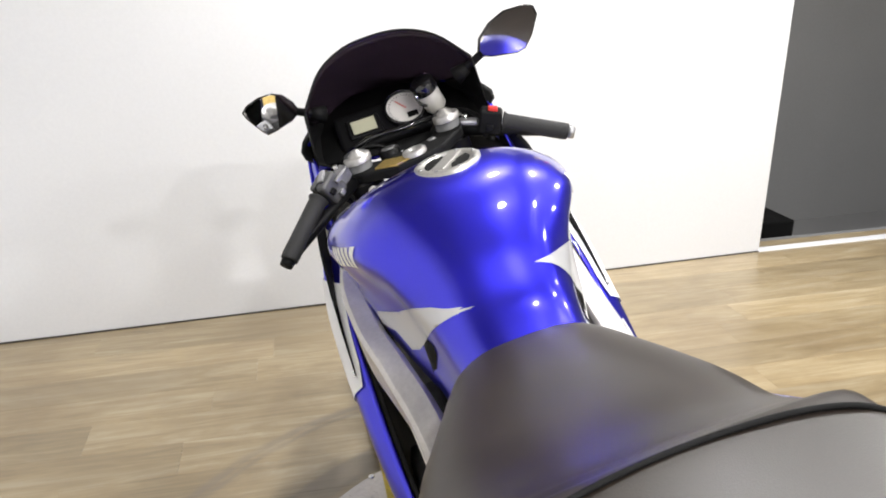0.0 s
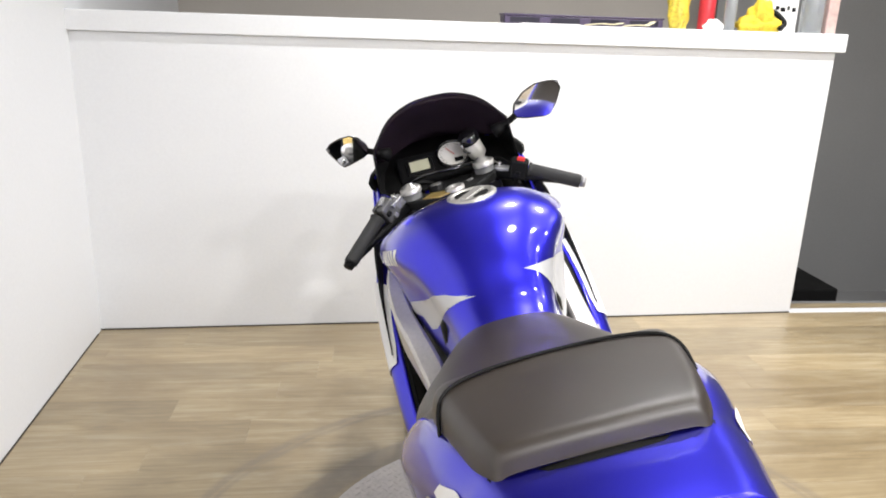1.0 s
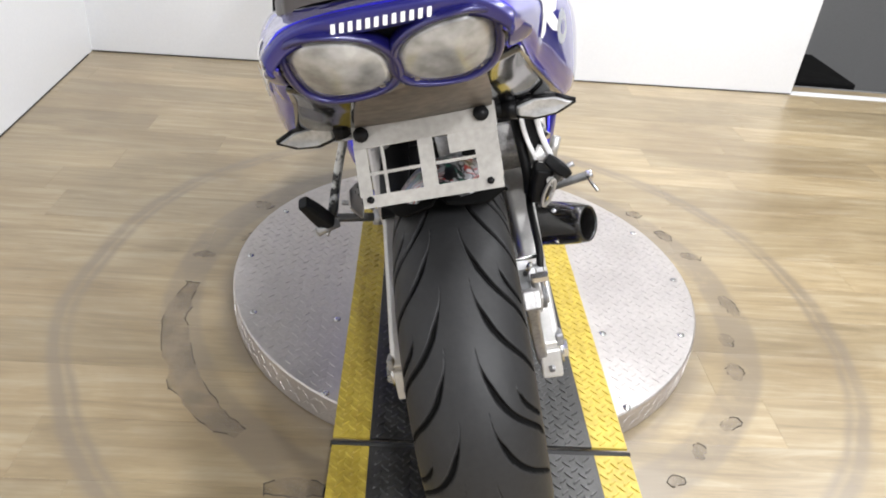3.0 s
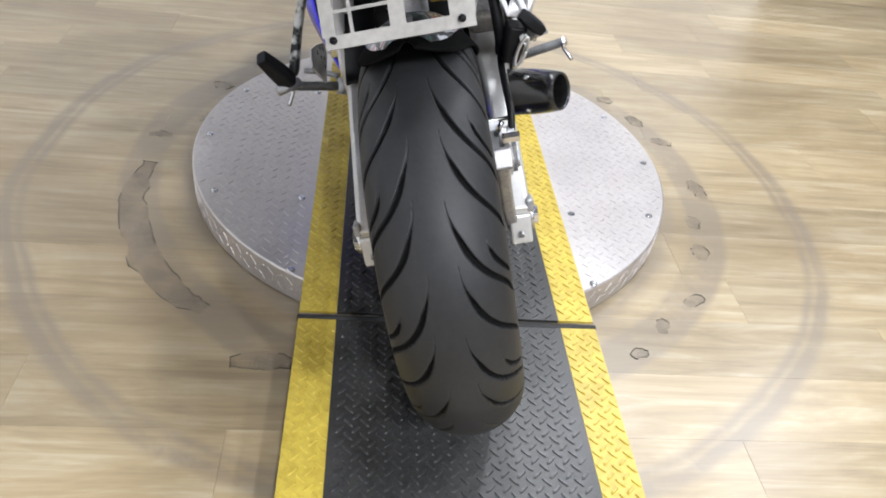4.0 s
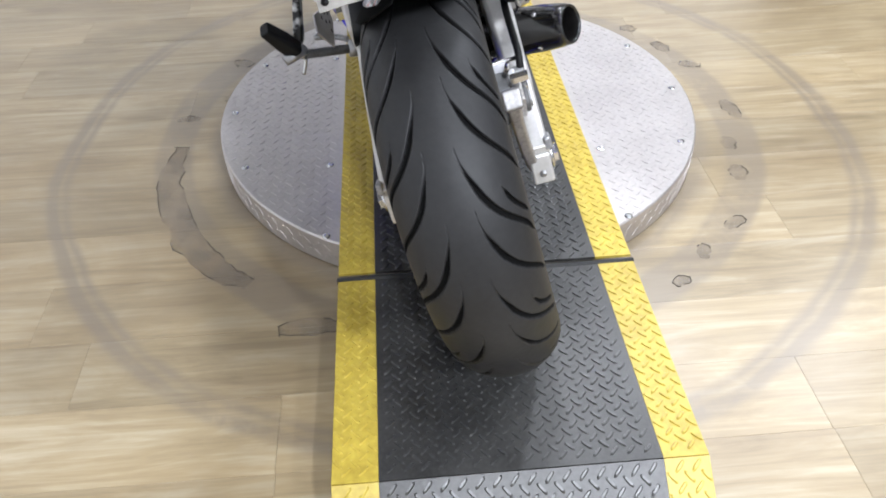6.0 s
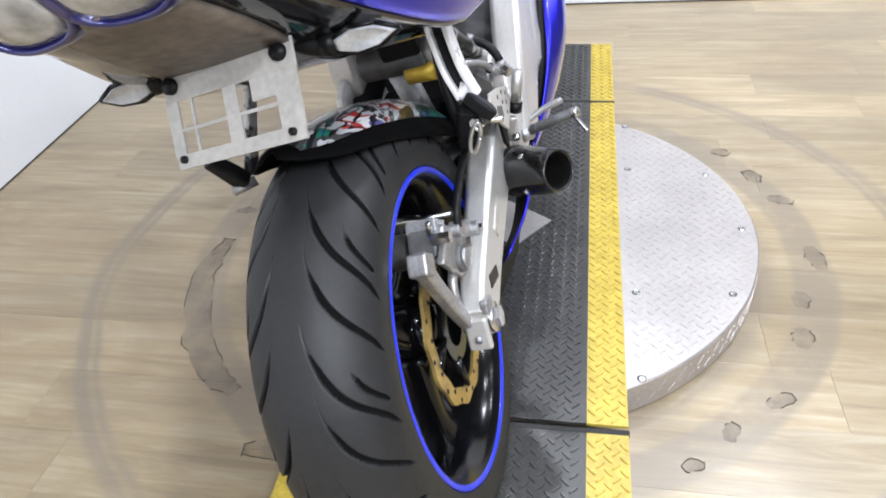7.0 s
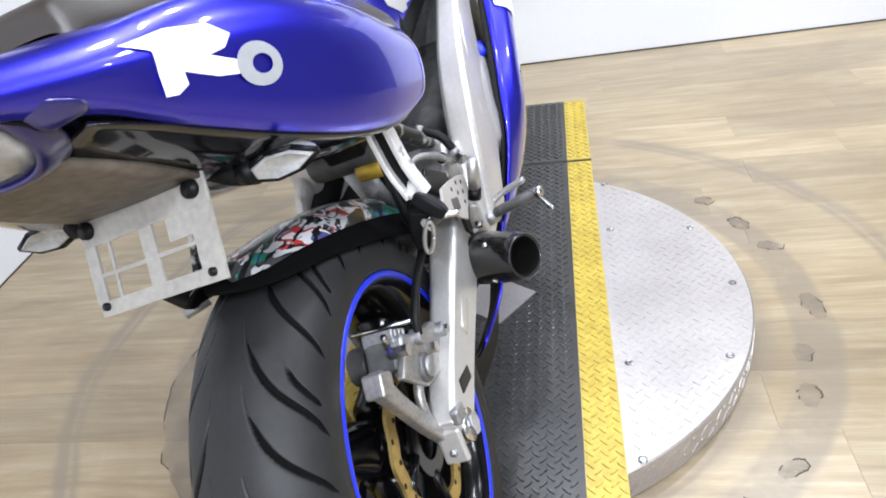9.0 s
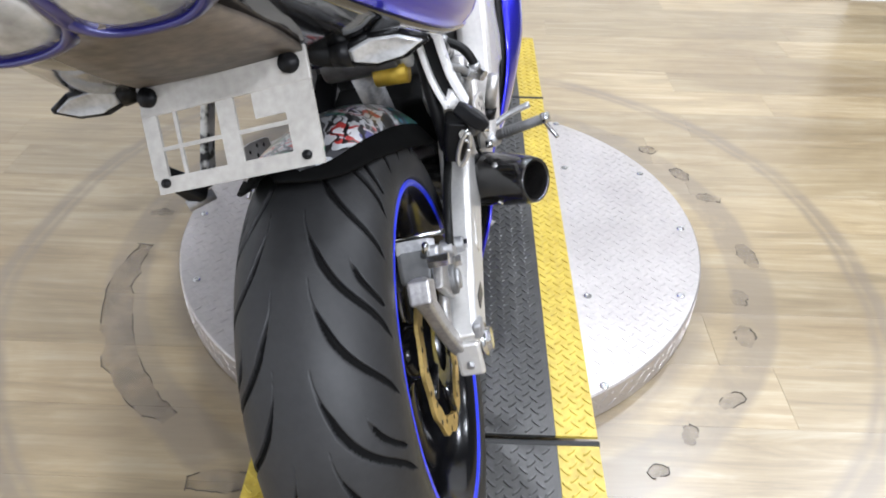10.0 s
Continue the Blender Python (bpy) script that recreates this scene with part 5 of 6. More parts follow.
# passenger and rider footrests
for s in (-1, 1):
    RAKED.clear()
    if s < 0:
        hang = part("passenger_peg_bracket", beam([(-0.112, 0.165, 0.715, 0.012, 0.026), (-0.136, 0.160, 0.655, 0.012, 0.026), (-0.163, 0.146, 0.592, 0.012, 0.025), (-0.185, 0.126, 0.530, 0.015, 0.026)]), CHIPPED, bike, "chipped black passenger footrest hanger", sub=1)
        part("passenger_peg", beam([(-0.190, 0.112, 0.530, 0.026, 0.024), (-0.200, 0.103, 0.555, 0.024, 0.024), (-0.212, 0.090, 0.584, 0.016, 0.02)]), BLACK, hang, "folded black passenger peg", smooth=False, bevel=0.003)
        part("peg_hinge", rod((-0.176, 0.118, 0.526), (-0.206, 0.098, 0.526), 0.0075, n=12), CAST, hang)
    else:
        line = [(0.128, 0.205, 0.705), (0.134, 0.186, 0.640), (0.139, 0.176, 0.594), (0.150, 0.168, 0.556)]
        hang = part("passenger_peg_bracket", beam([(x, y, z, 0.018, 0.014) for x, y, z in line]), BLACK, bike, "chipped white and black channel hanger of the passenger peg")
        for side, width in ((-1, 0.007), (1, 0.0085)):
            part("flange", beam([(x + side * 0.0115, y - 0.006, z, width, 0.026) for x, y, z in line]), CHIPPED_WHITE, hang, "flange with chipped white paint", smooth=False, bevel=0.0015)
        part("cross_web", beam([(0.139, 0.164, 0.566, 0.024, 0.008), (0.160, 0.160, 0.556, 0.022, 0.008)]), CHIPPED_WHITE, hang)
        part("passenger_peg", beam([(0.152, 0.136, 0.566, 0.016, 0.018), (0.163, 0.132, 0.556, 0.020, 0.021), (0.176, 0.129, 0.543, 0.018, 0.021), (0.182, 0.127, 0.535, 0.012, 0.014)]), BLACK, hang, "folded black passenger peg", smooth=False, bevel=0.003)
        part("peg_hinge", rod((0.158, 0.150, 0.540), (0.170, 0.135, 0.528), 0.008, n=12), ENGINE, hang)
        part("peg_spring", tube([(0.160, 0.135, 0.535), (0.152, 0.13, 0.528), (0.156, 0.128, 0.520)], 0.0025, 8), STEEL, hang)
    RAKED.append(RAKE)
    peg = part("footpeg", rod((s * 0.17, 0.385, 0.372), (s * 0.262, 0.37, 0.398), 0.0085, 0.0075, 14), ENGINE, bike, "knurled steel rider footpeg")
    for k in range(14):
        at = Vector((s * 0.186, 0.3824, 0.3765)).lerp(Vector((s * 0.250, 0.372, 0.3946)), k / 13)
        part("knurl", rod(at - Vector((s * 0.001, 0, 0)), at + Vector((s * 0.001, 0, 0)), 0.0092, n=12), ENGINE, peg, smooth=False)
    part("peg_tip", rod((s * 0.254, 0.3713, 0.3957), (s * 0.264, 0.3697, 0.3986), 0.0095, 0.008, 14), STEEL, peg, "bare metal tip")
    part("peg_mount", rod((s * 0.155, 0.388, 0.367), (s * 0.175, 0.384, 0.374), 0.016, n=12), CAST, peg)
    part("feeler", tube([(s * 0.255, 0.371, 0.392), (s * 0.262, 0.368, 0.378), (s * 0.272, 0.362, 0.362)], 0.0035, 8), STEEL, peg)
    RAKED.clear()
    plate = part("heel_plate", outline([(0.196, 0.538), (0.245, 0.523), (0.298, 0.502), (0.312, 0.494), (0.310, 0.474), (0.278, 0.466), (0.245, 0.456), (0.215, 0.480), (0.170, 0.520)], 0.004, Matrix(((0, 0, 1, s * 0.165), (1, 0, 0, 0), (0, 1, 0, 0), (0, 0, 0, 1)))), FRAME_SILVER, bike, "drilled pale metal heel plate", smooth=False, bevel=0.001)
    for y, z in ((0.262, 0.509), (0.285, 0.497), (0.252, 0.498), (0.276, 0.486), (0.265, 0.475), (0.232, 0.515)):
        part("hole", rod((s * 0.165 - 0.001, y, z), (s * 0.165 + 0.0045, y, z), 0.0033, n=10), MATT_BLACK, plate)
    part("plate_slot", box(0.006, 0.034, 0.018, pose(s * 0.1672, 0.222, 0.497, -25)), ENGINE, plate, bevel=0.002)
    RAKED.append(RAKE)
    part("pedal", tube([(s * 0.172, 0.40, 0.384), (s * 0.20, 0.408, 0.394), (s * 0.236, 0.412, 0.402)], 0.0055, 8), CAST, bike, "steel foot lever")
RAKED.clear()
master = part("rear_master_cylinder", rod((0.190, 0.316, 0.513), (0.175, 0.316, 0.466), 0.0085, n=16), BRIGHT, bike, "bright rear brake master cylinder")
part("collar", rod((0.1745, 0.316, 0.4645), (0.169, 0.316, 0.450), 0.0105, n=16), BLACK, master)
part("clevis", box(0.014, 0.012, 0.042, pose(0.1565, 0.314, 0.424, 0, 20, 0)), BRIGHT, master, bevel=0.003)
part("clevis_pin", rod((0.158, 0.300, 0.414), (0.168, 0.300, 0.414), 0.006, n=10), STEEL, master)
part("banjo_bolt", rod((0.163, 0.335, 0.520), (0.176, 0.322, 0.512), 0.009, n=6), STEEL, master, smooth=False)
part("reservoir_hose", tube([(0.166, 0.33, 0.508), (0.166, 0.332, 0.528), (0.153, 0.334, 0.556), (0.118, 0.336, 0.577), (0.09, 0.34, 0.59)], 0.0065, 10), HOSE, master, "ribbed black hose")
for p, q in (((0.1665, 0.3315, 0.520), (0.1655, 0.332, 0.530)), ((0.134, 0.335, 0.5685), (0.125, 0.3355, 0.574))):
    part("hose_ring", rod(p, q, 0.0085, n=14), CAST, master)
part("brake_line", tube([(0.118, 0.246, 0.560), (0.135, 0.262, 0.562), (0.150, 0.290, 0.545), (0.158, 0.315, 0.522), (0.17, 0.335, 0.515)], 0.0055, 10), BRAID, bike, "braided steel brake line")
part("line_joint", rod((0.154, 0.303, 0.533), (0.1605, 0.319, 0.519), 0.0085, n=8), STEEL, bike, smooth=False)
part("shock_link", box(0.07, 0.075, 0.05, pose(0.118, 0.34, 0.50, 25)), CAST_BRIGHT, bike, "grey cast linkage housing", bevel=0.010)
# knuckle at the front end of the swingarm
knuckle = part("hose_guide", beam([(0.148, 0.150, 0.545, 0.030, 0.034), (0.140, 0.150, 0.518, 0.032, 0.036), (0.132, 0.150, 0.490, 0.024, 0.026)]), BLACK, bike, "black hose guide above the swingarm", smooth=False, bevel=0.005)
ring = [(0.149 + 0.0065 * math.cos(a) + 0.009 * math.sin(a), 0.128, 0.511 + 0.021 * math.sin(a)) for a in (2 * math.pi * k / 16 for k in range(17))]
part("ring", tube(ring, 0.003, 8, 2), BRIGHT, knuckle, "bright wire ring")
part("clamp_bar", tube([(0.136, 0.178, 0.494), (0.146, 0.178, 0.503), (0.160, 0.182, 0.507), (0.178, 0.188, 0.501)], 0.0048, 10), STEEL, knuckle, "polished clamp bar")
part("bolt", rod((0.150, 0.140, 0.530), (0.153, 0.128, 0.532), 0.006, n=6), STEEL, knuckle, smooth=False)
RAKED.append(RAKE)
part("muffler_hanger", outline([(0.20, 0.56), (0.24, 0.57), (0.33, 0.50), (0.34, 0.44), (0.30, 0.40), (0.285, 0.42), (0.295, 0.47)], 0.006, Matrix(((0, 0, 1, 0.148), (1, 0, 0, 0), (0, 1, 0, 0), (0, 0, 0, 1)))), BLACK, bike, "black muffler hanger plate", smooth=False, bevel=0.002)
part("linkage_plate", box(0.12, 0.05, 0.06, pose(0, 0.40, 0.33, 20)), CAST, bike, bevel=0.01)
part("relay_box", box(0.06, 0.09, 0.05, pose(0.06, 0.27, 0.655, 15)), MATT_BLACK, bike, bevel=0.006)
part("wiring_loom", tube([(0.09, 0.42, 0.62), (0.10, 0.34, 0.65), (0.085, 0.26, 0.69), (0.09, 0.15, 0.735)], 0.009, 8), HOSE, bike)
part("side_stand", tube([(-0.12, 0.5, 0.25), (-0.16, 0.46, 0.12), (-0.205, 0.43, -0.05)], 0.012, 10), BLACK, bike, "black side stand on the deck")

# ---- fairing, screen and handlebars ----
PANEL = [
    [(0.200, 1.15, 0.878), (0.195, 1.23, 0.900), (0.155, 1.34, 0.910), (0.08, 1.45, 0.87), (0.0, 1.50, 0.86)],
    [(0.232, 0.985, 0.735), (0.225, 1.12, 0.77), (0.20, 1.30, 0.79), (0.10, 1.47, 0.79), (0.0, 1.52, 0.79)],
    [(0.257, 0.86, 0.65), (0.252, 1.0, 0.665), (0.22, 1.18, 0.675), (0.18, 1.30, 0.69), (0.14, 1.38, 0.70)],
    [(0.258, 0.735, 0.565), (0.255, 0.90, 0.56), (0.222, 1.06, 0.56), (0.19, 1.15, 0.56), (0.16, 1.20, 0.57)],
    [(0.250, 0.61, 0.475), (0.238, 0.78, 0.46), (0.222, 0.96, 0.45), (0.19, 1.05, 0.45), (0.16, 1.10, 0.45)],
    [(0.232, 0.535, 0.395), (0.226, 0.72, 0.36), (0.212, 0.90, 0.35), (0.18, 1.0, 0.35), (0.15, 1.05, 0.36)],
    [(0.165, 0.46, 0.27), (0.172, 0.68, 0.255), (0.162, 0.86, 0.25), (0.14, 0.95, 0.25), (0.12, 1.0, 0.26)],
    [(0.07, 0.43, 0.19), (0.07, 0.66, 0.18), (0.065, 0.84, 0.18), (0.06, 0.92, 0.19), (0.05, 0.97, 0.2)],
]
# each row's rear edge turns in towards the frame
PANEL = [[(x0 - turn, y0, z0), (x0 + 0.002, y0 + 0.075, z0 + 0.006), *rest] for turn, ((x0, y0, z0), *rest) in zip((0.004, 0.026, 0.034, 0.036, 0.034, 0.028, 0.02, 0.01), PANEL)]
for s in (-1, 1):
    panel = part("fairing_panel", grid_mesh(smoothed([[(s * x, y, z) for x, y, z in row] for row in PANEL])), BLUE, bike, "blue and white side fairing panel", thick=0.004)
    for pts in ([(0.935, 0.72), (0.88, 0.685), (0.80, 0.625), (0.77, 0.595), (0.80, 0.545), (0.95, 0.60), (1.06, 0.66), (1.04, 0.715)], [(1.0, 0.785), (1.2, 0.83), (1.2, 0.80), (1.0, 0.755)]):
        on_skin("white_flash", laid_on(panel, pts, "x+" if s > 0 else "x-", 0.003, 0.008), WHITE_DECAL, panel, "white painted flash")
    inner = [[(s * 0.225, 1.14, 0.889), (s * 0.16, 1.16, 0.85), (s * 0.12, 1.20, 0.80)], [(s * 0.216, 1.22, 0.911), (s * 0.16, 1.25, 0.87), (s * 0.11, 1.28, 0.82)], [(s * 0.17, 1.34, 0.917), (s * 0.10, 1.35, 0.87), (s * 0.06, 1.36, 0.83)]]
    part("inner_panel", grid_mesh(inner), MATT_BLACK, bike, "black inner fairing panel", thick=0.003, sub=1)
    part("lower_inner", grid_mesh([[(s * 0.222, 1.142, 0.886), (s * 0.17, 1.15, 0.79)], [(s * 0.250, 0.982, 0.739), (s * 0.21, 1.0, 0.64)], [(s * 0.250, 0.86, 0.648), (s * 0.215, 0.87, 0.55)], [(s * 0.250, 0.735, 0.563), (s * 0.215, 0.77, 0.45)]]), MATT_BLACK, bike, thick=0.003, sub=1)
    part("panel_liner", grid_mesh(smoothed([[(s * (x - 0.012 if x > 0.05 else x), y - 0.004, z) for x, y, z in row] for row in PANEL[1:]])), MATT_BLACK, panel, "dull black inner side of the fairing", thick=0.002)
    part("fairing_screw", rod((s * 0.245, 0.80, 0.59), (s * 0.249, 0.80, 0.59), 0.006, n=10), STEEL, panel)

smoke = material("smoked_screen", (0.05, 0.033, 0.05), 0.16, tint=0.2, spec=0.45, clear=0.45)
rows = []
for (xw, y0, z0), (xw1, y1, z1) in (((0.178, 1.135, 0.99), (0.10, 0.075, 0.088)), ((0.185, 1.19, 0.955), (0.10, 0.095, 0.075)), ((0.178, 1.26, 0.925), (0.09, 0.10, 0.062)), ((0.15, 1.35, 0.905), (0.08, 0.085, 0.03)), ((0.11, 1.43, 0.885), (0.06, 0.06, 0.008))):
    row = []
    for k in range(-6, 7):
        u = k / 6
        lift = 1 - abs(u) ** 2.4
        row.append((xw * u * (1.12 - 0.12 * u * u), y0 + y1 * lift, z0 + z1 * lift))
    rows.append(row)
screen = part("windscreen", grid_mesh(smoothed(rows, 3)), smoke, bike, "dark smoked windscreen", thick=0.003)
part("screen_edge", tube(rows[0][::2], 0.0028, 6, 6), BLACK, screen)
for s in (-1, 1):
    skirt = [[(s * x, y, z), (s * x1, y1, z1)] for x, y, z, x1, y1, z1 in ((0.177, 1.137, 0.988, 0.19, 1.15, 0.862), (0.184, 1.19, 0.955, 0.19, 1.20, 0.87), (0.177, 1.26, 0.925, 0.175, 1.26, 0.87), (0.149, 1.35, 0.905, 0.12, 1.34, 0.862), (0.109, 1.43, 0.885, 0.08, 1.42, 0.862))]
    part("screen_skirt", grid_mesh(smoothed(skirt, 3)), MATT_BLACK, screen, "black skirt below the screen edge", thick=0.003)
part("nose_tray", grid_mesh([[(-0.18, 1.17, 0.86), (0, 1.19, 0.83), (0.18, 1.17, 0.86)], [(-0.17, 1.25, 0.885), (0, 1.27, 0.86), (0.17, 1.25, 0.885)], [(-0.16, 1.34, 0.905), (0, 1.37, 0.885), (0.16, 1.34, 0.905)], [(-0.125, 1.44, 0.905), (0, 1.515, 0.925), (0.125, 1.44, 0.905)]]), MATT_BLACK, bike, "black tray behind the instruments", thick=0.004)
part("nose_cone", grid_mesh([[(-0.10, 1.43, 0.885), (0, 1.49, 0.893), (0.10, 1.43, 0.885)], [(-0.12, 1.46, 0.82), (0, 1.55, 0.81), (0.12, 1.46, 0.82)], [(-0.12, 1.42, 0.74), (0, 1.5, 0.72), (0.12, 1.42, 0.74)]]), BLUE, bike, "blue nose of the fairing", thick=0.004, sub=1)

# mirrors, in their own stance on the fairing
RAKED.clear()
mirror_glass = material("mirror_glass", (0.9, 0.9, 0.92), 0.03, 1.0, tint=0.0, spread=0.0)
MIRRORS = {
    1: ([(0.190, 1.018), (0.197, 1.042), (0.222, 1.066), (0.254, 1.081), (0.295, 1.082), (0.308, 1.076), (0.312, 1.058), (0.295, 1.022), (0.278, 1.000), (0.262, 0.996), (0.215, 1.001), (0.196, 1.007)], 1.12, -0.30, -0.045),
    -1: ([(0.186, 1.013), (0.190, 1.028), (0.205, 1.050), (0.225, 1.061), (0.25, 1.062), (0.275, 1.056), (0.286, 1.046), (0.283, 1.033), (0.266, 0.998), (0.257, 0.985), (0.24, 0.986), (0.205, 0.993), (0.19, 1.001)], 1.17, -0.52, -0.355),
}
for s in (-1, 1):
    shape, at, swing, tip = MIRRORS[s]
    mid = (sum(p[0] for p in shape) / len(shape), sum(p[1] for p in shape) / len(shape))
    arm = part("mirror_arm", tube([(s * 0.15, at + 0.03, 0.985), (s * 0.175, at + 0.02, 0.998), (s * 0.20, at + 0.012, 1.012)], 0.0085, 10), BLACK, bike, "black mirror arm")
    part("mirror_boot", rod((s * 0.14, at + 0.035, 0.98), (s * 0.165, at + 0.025, 0.992), 0.019, 0.012, 12), MATT_BLACK, arm)

    def ring_at(grow, back):
        return [(s * (mid[0] + (x - mid[0]) * grow), at + back + swing * (mid[0] + (x - mid[0]) * grow - 0.19) + tip * (z - mid[1]) * grow, mid[1] + (z - mid[1]) * grow) for x, z in shape]
    part("mirror_housing", grid_mesh([ring_at(0.3, 0.05), ring_at(0.75, 0.036), ring_at(1.0, 0.012), ring_at(1.01, 0.0), ring_at(0.95, -0.002)], True), GLOSS_BLACK, arm, "gloss black mirror housing")
    part("mirror_glass", grid_mesh([ring_at(0.96, -0.001), ring_at(0.5, -0.001), ring_at(0.02, -0.001)], True), mirror_glass, arm, "mirror glass", smooth=False)

# steering parts, turned to the left
STEER = Matrix.Translation((0, 1.05, 0.888)) @ Matrix.Rotation(radians(11), 4, Vector((0, -0.407, 0.914))) @ Matrix.Translation((0, -1.05, -0.9))


def steered(name, bm, mat, parent, label="", **kw):
    bm.transform(STEER)
    return part(name, bm, mat, parent, label, **kw)


clamp = steered("triple_clamp", outline([(-0.135, 1.10), (-0.115, 1.132), (-0.08, 1.128), (-0.05, 1.09), (0.05, 1.09), (0.08, 1.128), (0.115, 1.132), (0.135, 1.10), (0.11, 1.062), (0.05, 1.008), (0.0, 0.998), (-0.05, 1.008), (-0.11, 1.062)], 0.022, pose(0, 0, 0.876)), MATT_BLACK, bike, "black upper triple clamp", smooth=False, bevel=0.005)
steered("stem_nut", turned([(0.896, 0.024), (0.906, 0.024), (0.908, 0.021), (0.908, 0.009), (0.9, 0.008), (0.9, 0.0)], "z", 24, (-0.004, 1.03, 0)), BRIGHT, clamp, "polished steering stem nut")
steered("clamp_plate", outline([(-0.085, 1.05), (-0.055, 1.075), (-0.025, 1.045), (-0.022, 1.015), (-0.05, 1.012)], 0.004, pose(0, 0, 0.897)), BRONZE, clamp, "worn plate below the ignition lock", smooth=False)
steered("ignition_lock", turned([(0.89, 0.022), (0.909, 0.022), (0.911, 0.019), (0.911, 0.006), (0.907, 0.0)], "z", 20, (-0.032, 1.105, 0)), BLACK, clamp, "black ignition lock")
steered("lock_face", turned([(0.9105, 0.0), (0.9115, 0.014), (0.908, 0.017)], "z", 20, (-0.032, 1.105, 0)), CAST, clamp, "grey key slot face")
steered("clamp_hole", turned([(0.8975, 0.0), (0.899, 0.006), (0.899, 0.009), (0.897, 0.0095)], "z", 16, (0.05, 1.075, 0)), CAST, clamp)
for s in (-1, 1):
    fork = steered("fork_leg", rod((s * 0.10, 1.092, 0.926), (s * 0.10, 1.315, 0.35), 0.0255, n=24), ENGINE, bike, "fork leg with a polished top cap")
    steered("fork_cap", turned([(0.916, 0.0275), (0.927, 0.0275), (0.929, 0.025), (0.9285, 0.0165), (0.933, 0.016), (0.934, 0.010), (0.939, 0.0085), (0.9395, 0.0)], "z", 28, (s * 0.10, 1.092, 0)), BRIGHT, fork, "polished fork cap with its adjuster")
    up = -0.002 if s > 0 else 0.018
    bar = steered("clip_on_bar", rod((s * 0.115, 1.09, 0.885), (s * 0.31, 0.999, 0.811 + up), 0.011, n=16), BLACK, bike, "black clip-on handlebar")
    steered("clip_clamp", turned([(0.842, 0.034), (0.872, 0.034)], "z", 20, (s * 0.10, 1.10, 0)), BLACK, bar)
    reach = -0.006 if s > 0 else 0.0
    g0, g1 = Vector((s * 0.205 + reach, 1.058, 0.874 + up)), Vector((s * 0.308 + reach, 1.0, 0.812 + up))
    d = g1 - g0
    long = d.length
    prof = [(0.0, 0.012), (0.0, 0.020), (0.004, 0.020)]
    for k in range(17):
        prof += [(0.008 + 0.0068 * k, 0.0165), (0.0112 + 0.0068 * k, 0.0173)]
    prof += [(long - 0.004, 0.0165), (long, 0.0165), (long, 0.0)]
    gm = turned(prof, "z", 20)
    gm.transform(Matrix.Translation(g0) @ d.to_track_quat("Z", "Y").to_matrix().to_4x4())
    steered("grip", gm, GRIP, bar, "ribbed black rubber grip")
    steered("bar_end", rod(g1 + d.normalized() * 0.001, g1 + d.normalized() * 0.014, 0.0135, 0.012, 16), MATT_BLACK if s < 0 else CAST, bar)
    lean = Matrix.Rotation(radians(-s * 28), 4, "Z") @ Matrix.Rotation(radians(s * 25), 4, "Y")
    pod = steered("switch_pod", box(0.046, 0.044, 0.05, Matrix.Translation((s * 0.178, 1.066, 0.884 + up)) @ lean), MATT_BLACK if s > 0 else ENGINE, bike, "black handlebar switch pod" if s > 0 else "dusty grey handlebar switch pod", bevel=0.007)
    if s > 0:
        steered("stop_switch", box(0.02, 0.018, 0.01, Matrix.Translation((0.178, 1.066, 0.884 + up)) @ lean @ pose(0.002, -0.008, 0.027)), material("red_switch", (0.62, 0.03, 0.02), 0.4, tint=0.1), pod, "red engine stop switch", bevel=0.003)
        steered("start_button", box(0.014, 0.008, 0.012, Matrix.Translation((0.178, 1.066, 0.884 + up)) @ lean @ pose(0.0, -0.024, -0.008)), BLACK, pod, bevel=0.002)
    else:
        for dx, dz, mat in ((0.012, 0.006, CAST), (-0.012, 0.002, BLACK), (0.0, -0.016, CAST)):
            steered("button", box(0.013, 0.01, 0.011, Matrix.Translation((-0.178, 1.066, 0.884 + up)) @ lean @ pose(dx, -0.024, dz)), mat, pod, bevel=0.002)
        steered("choke_lever", box(0.03, 0.012, 0.007, Matrix.Translation((-0.178, 1.066, 0.884 + up)) @ lean @ pose(0.004, -0.004, 0.028, 0, 0, 25)), CAST, pod, bevel=0.002)
        steered("pod_seam", box(0.0475, 0.003, 0.0515, Matrix.Translation((-0.178, 1.066, 0.884 + up)) @ lean), BLACK, pod)
    lever = steered("lever", tube([(s * 0.15, 1.115, 0.882 + up), (s * 0.19, 1.118, 0.868 + up), (s * 0.25, 1.085, 0.835 + up), (s * 0.315, 1.04, 0.80 + up)], 0.0065, 10), ALU, bike, "aluminium hand lever")
    steered("lever_perch", box(0.04, 0.032, 0.028, pose(s * 0.142, 1.098, 0.885 + up, 0, s * 20, -s * 25)), CAST, lever, bevel=0.005)
    steered("perch_bolt", rod((s * 0.142, 1.105, 0.892 + up), (s * 0.145, 1.105, 0.908 + up), 0.006, n=6), STEEL, lever)
    steered("lower_fork_guard", tube([(s * 0.115, 1.28, 0.44), (s * 0.115, 1.36, 0.3)], 0.02, 10), CAST, fork)

# fluid cup, leaning on its bracket
cup_plastic = material("milky_plastic", (0.62, 0.6, 0.55), 0.35, tint=0.1, clear=0.3)
CUP = Matrix.Translation((0.092, 1.195, 0.922)) @ Matrix.Rotation(radians(-20), 4, "Y") @ Matrix.Rotation(radians(16), 4, "X")


def on_cup(name, bm, mat, parent, label=""):
    bm.transform(CUP)
    return part(name, bm, mat, parent, label)


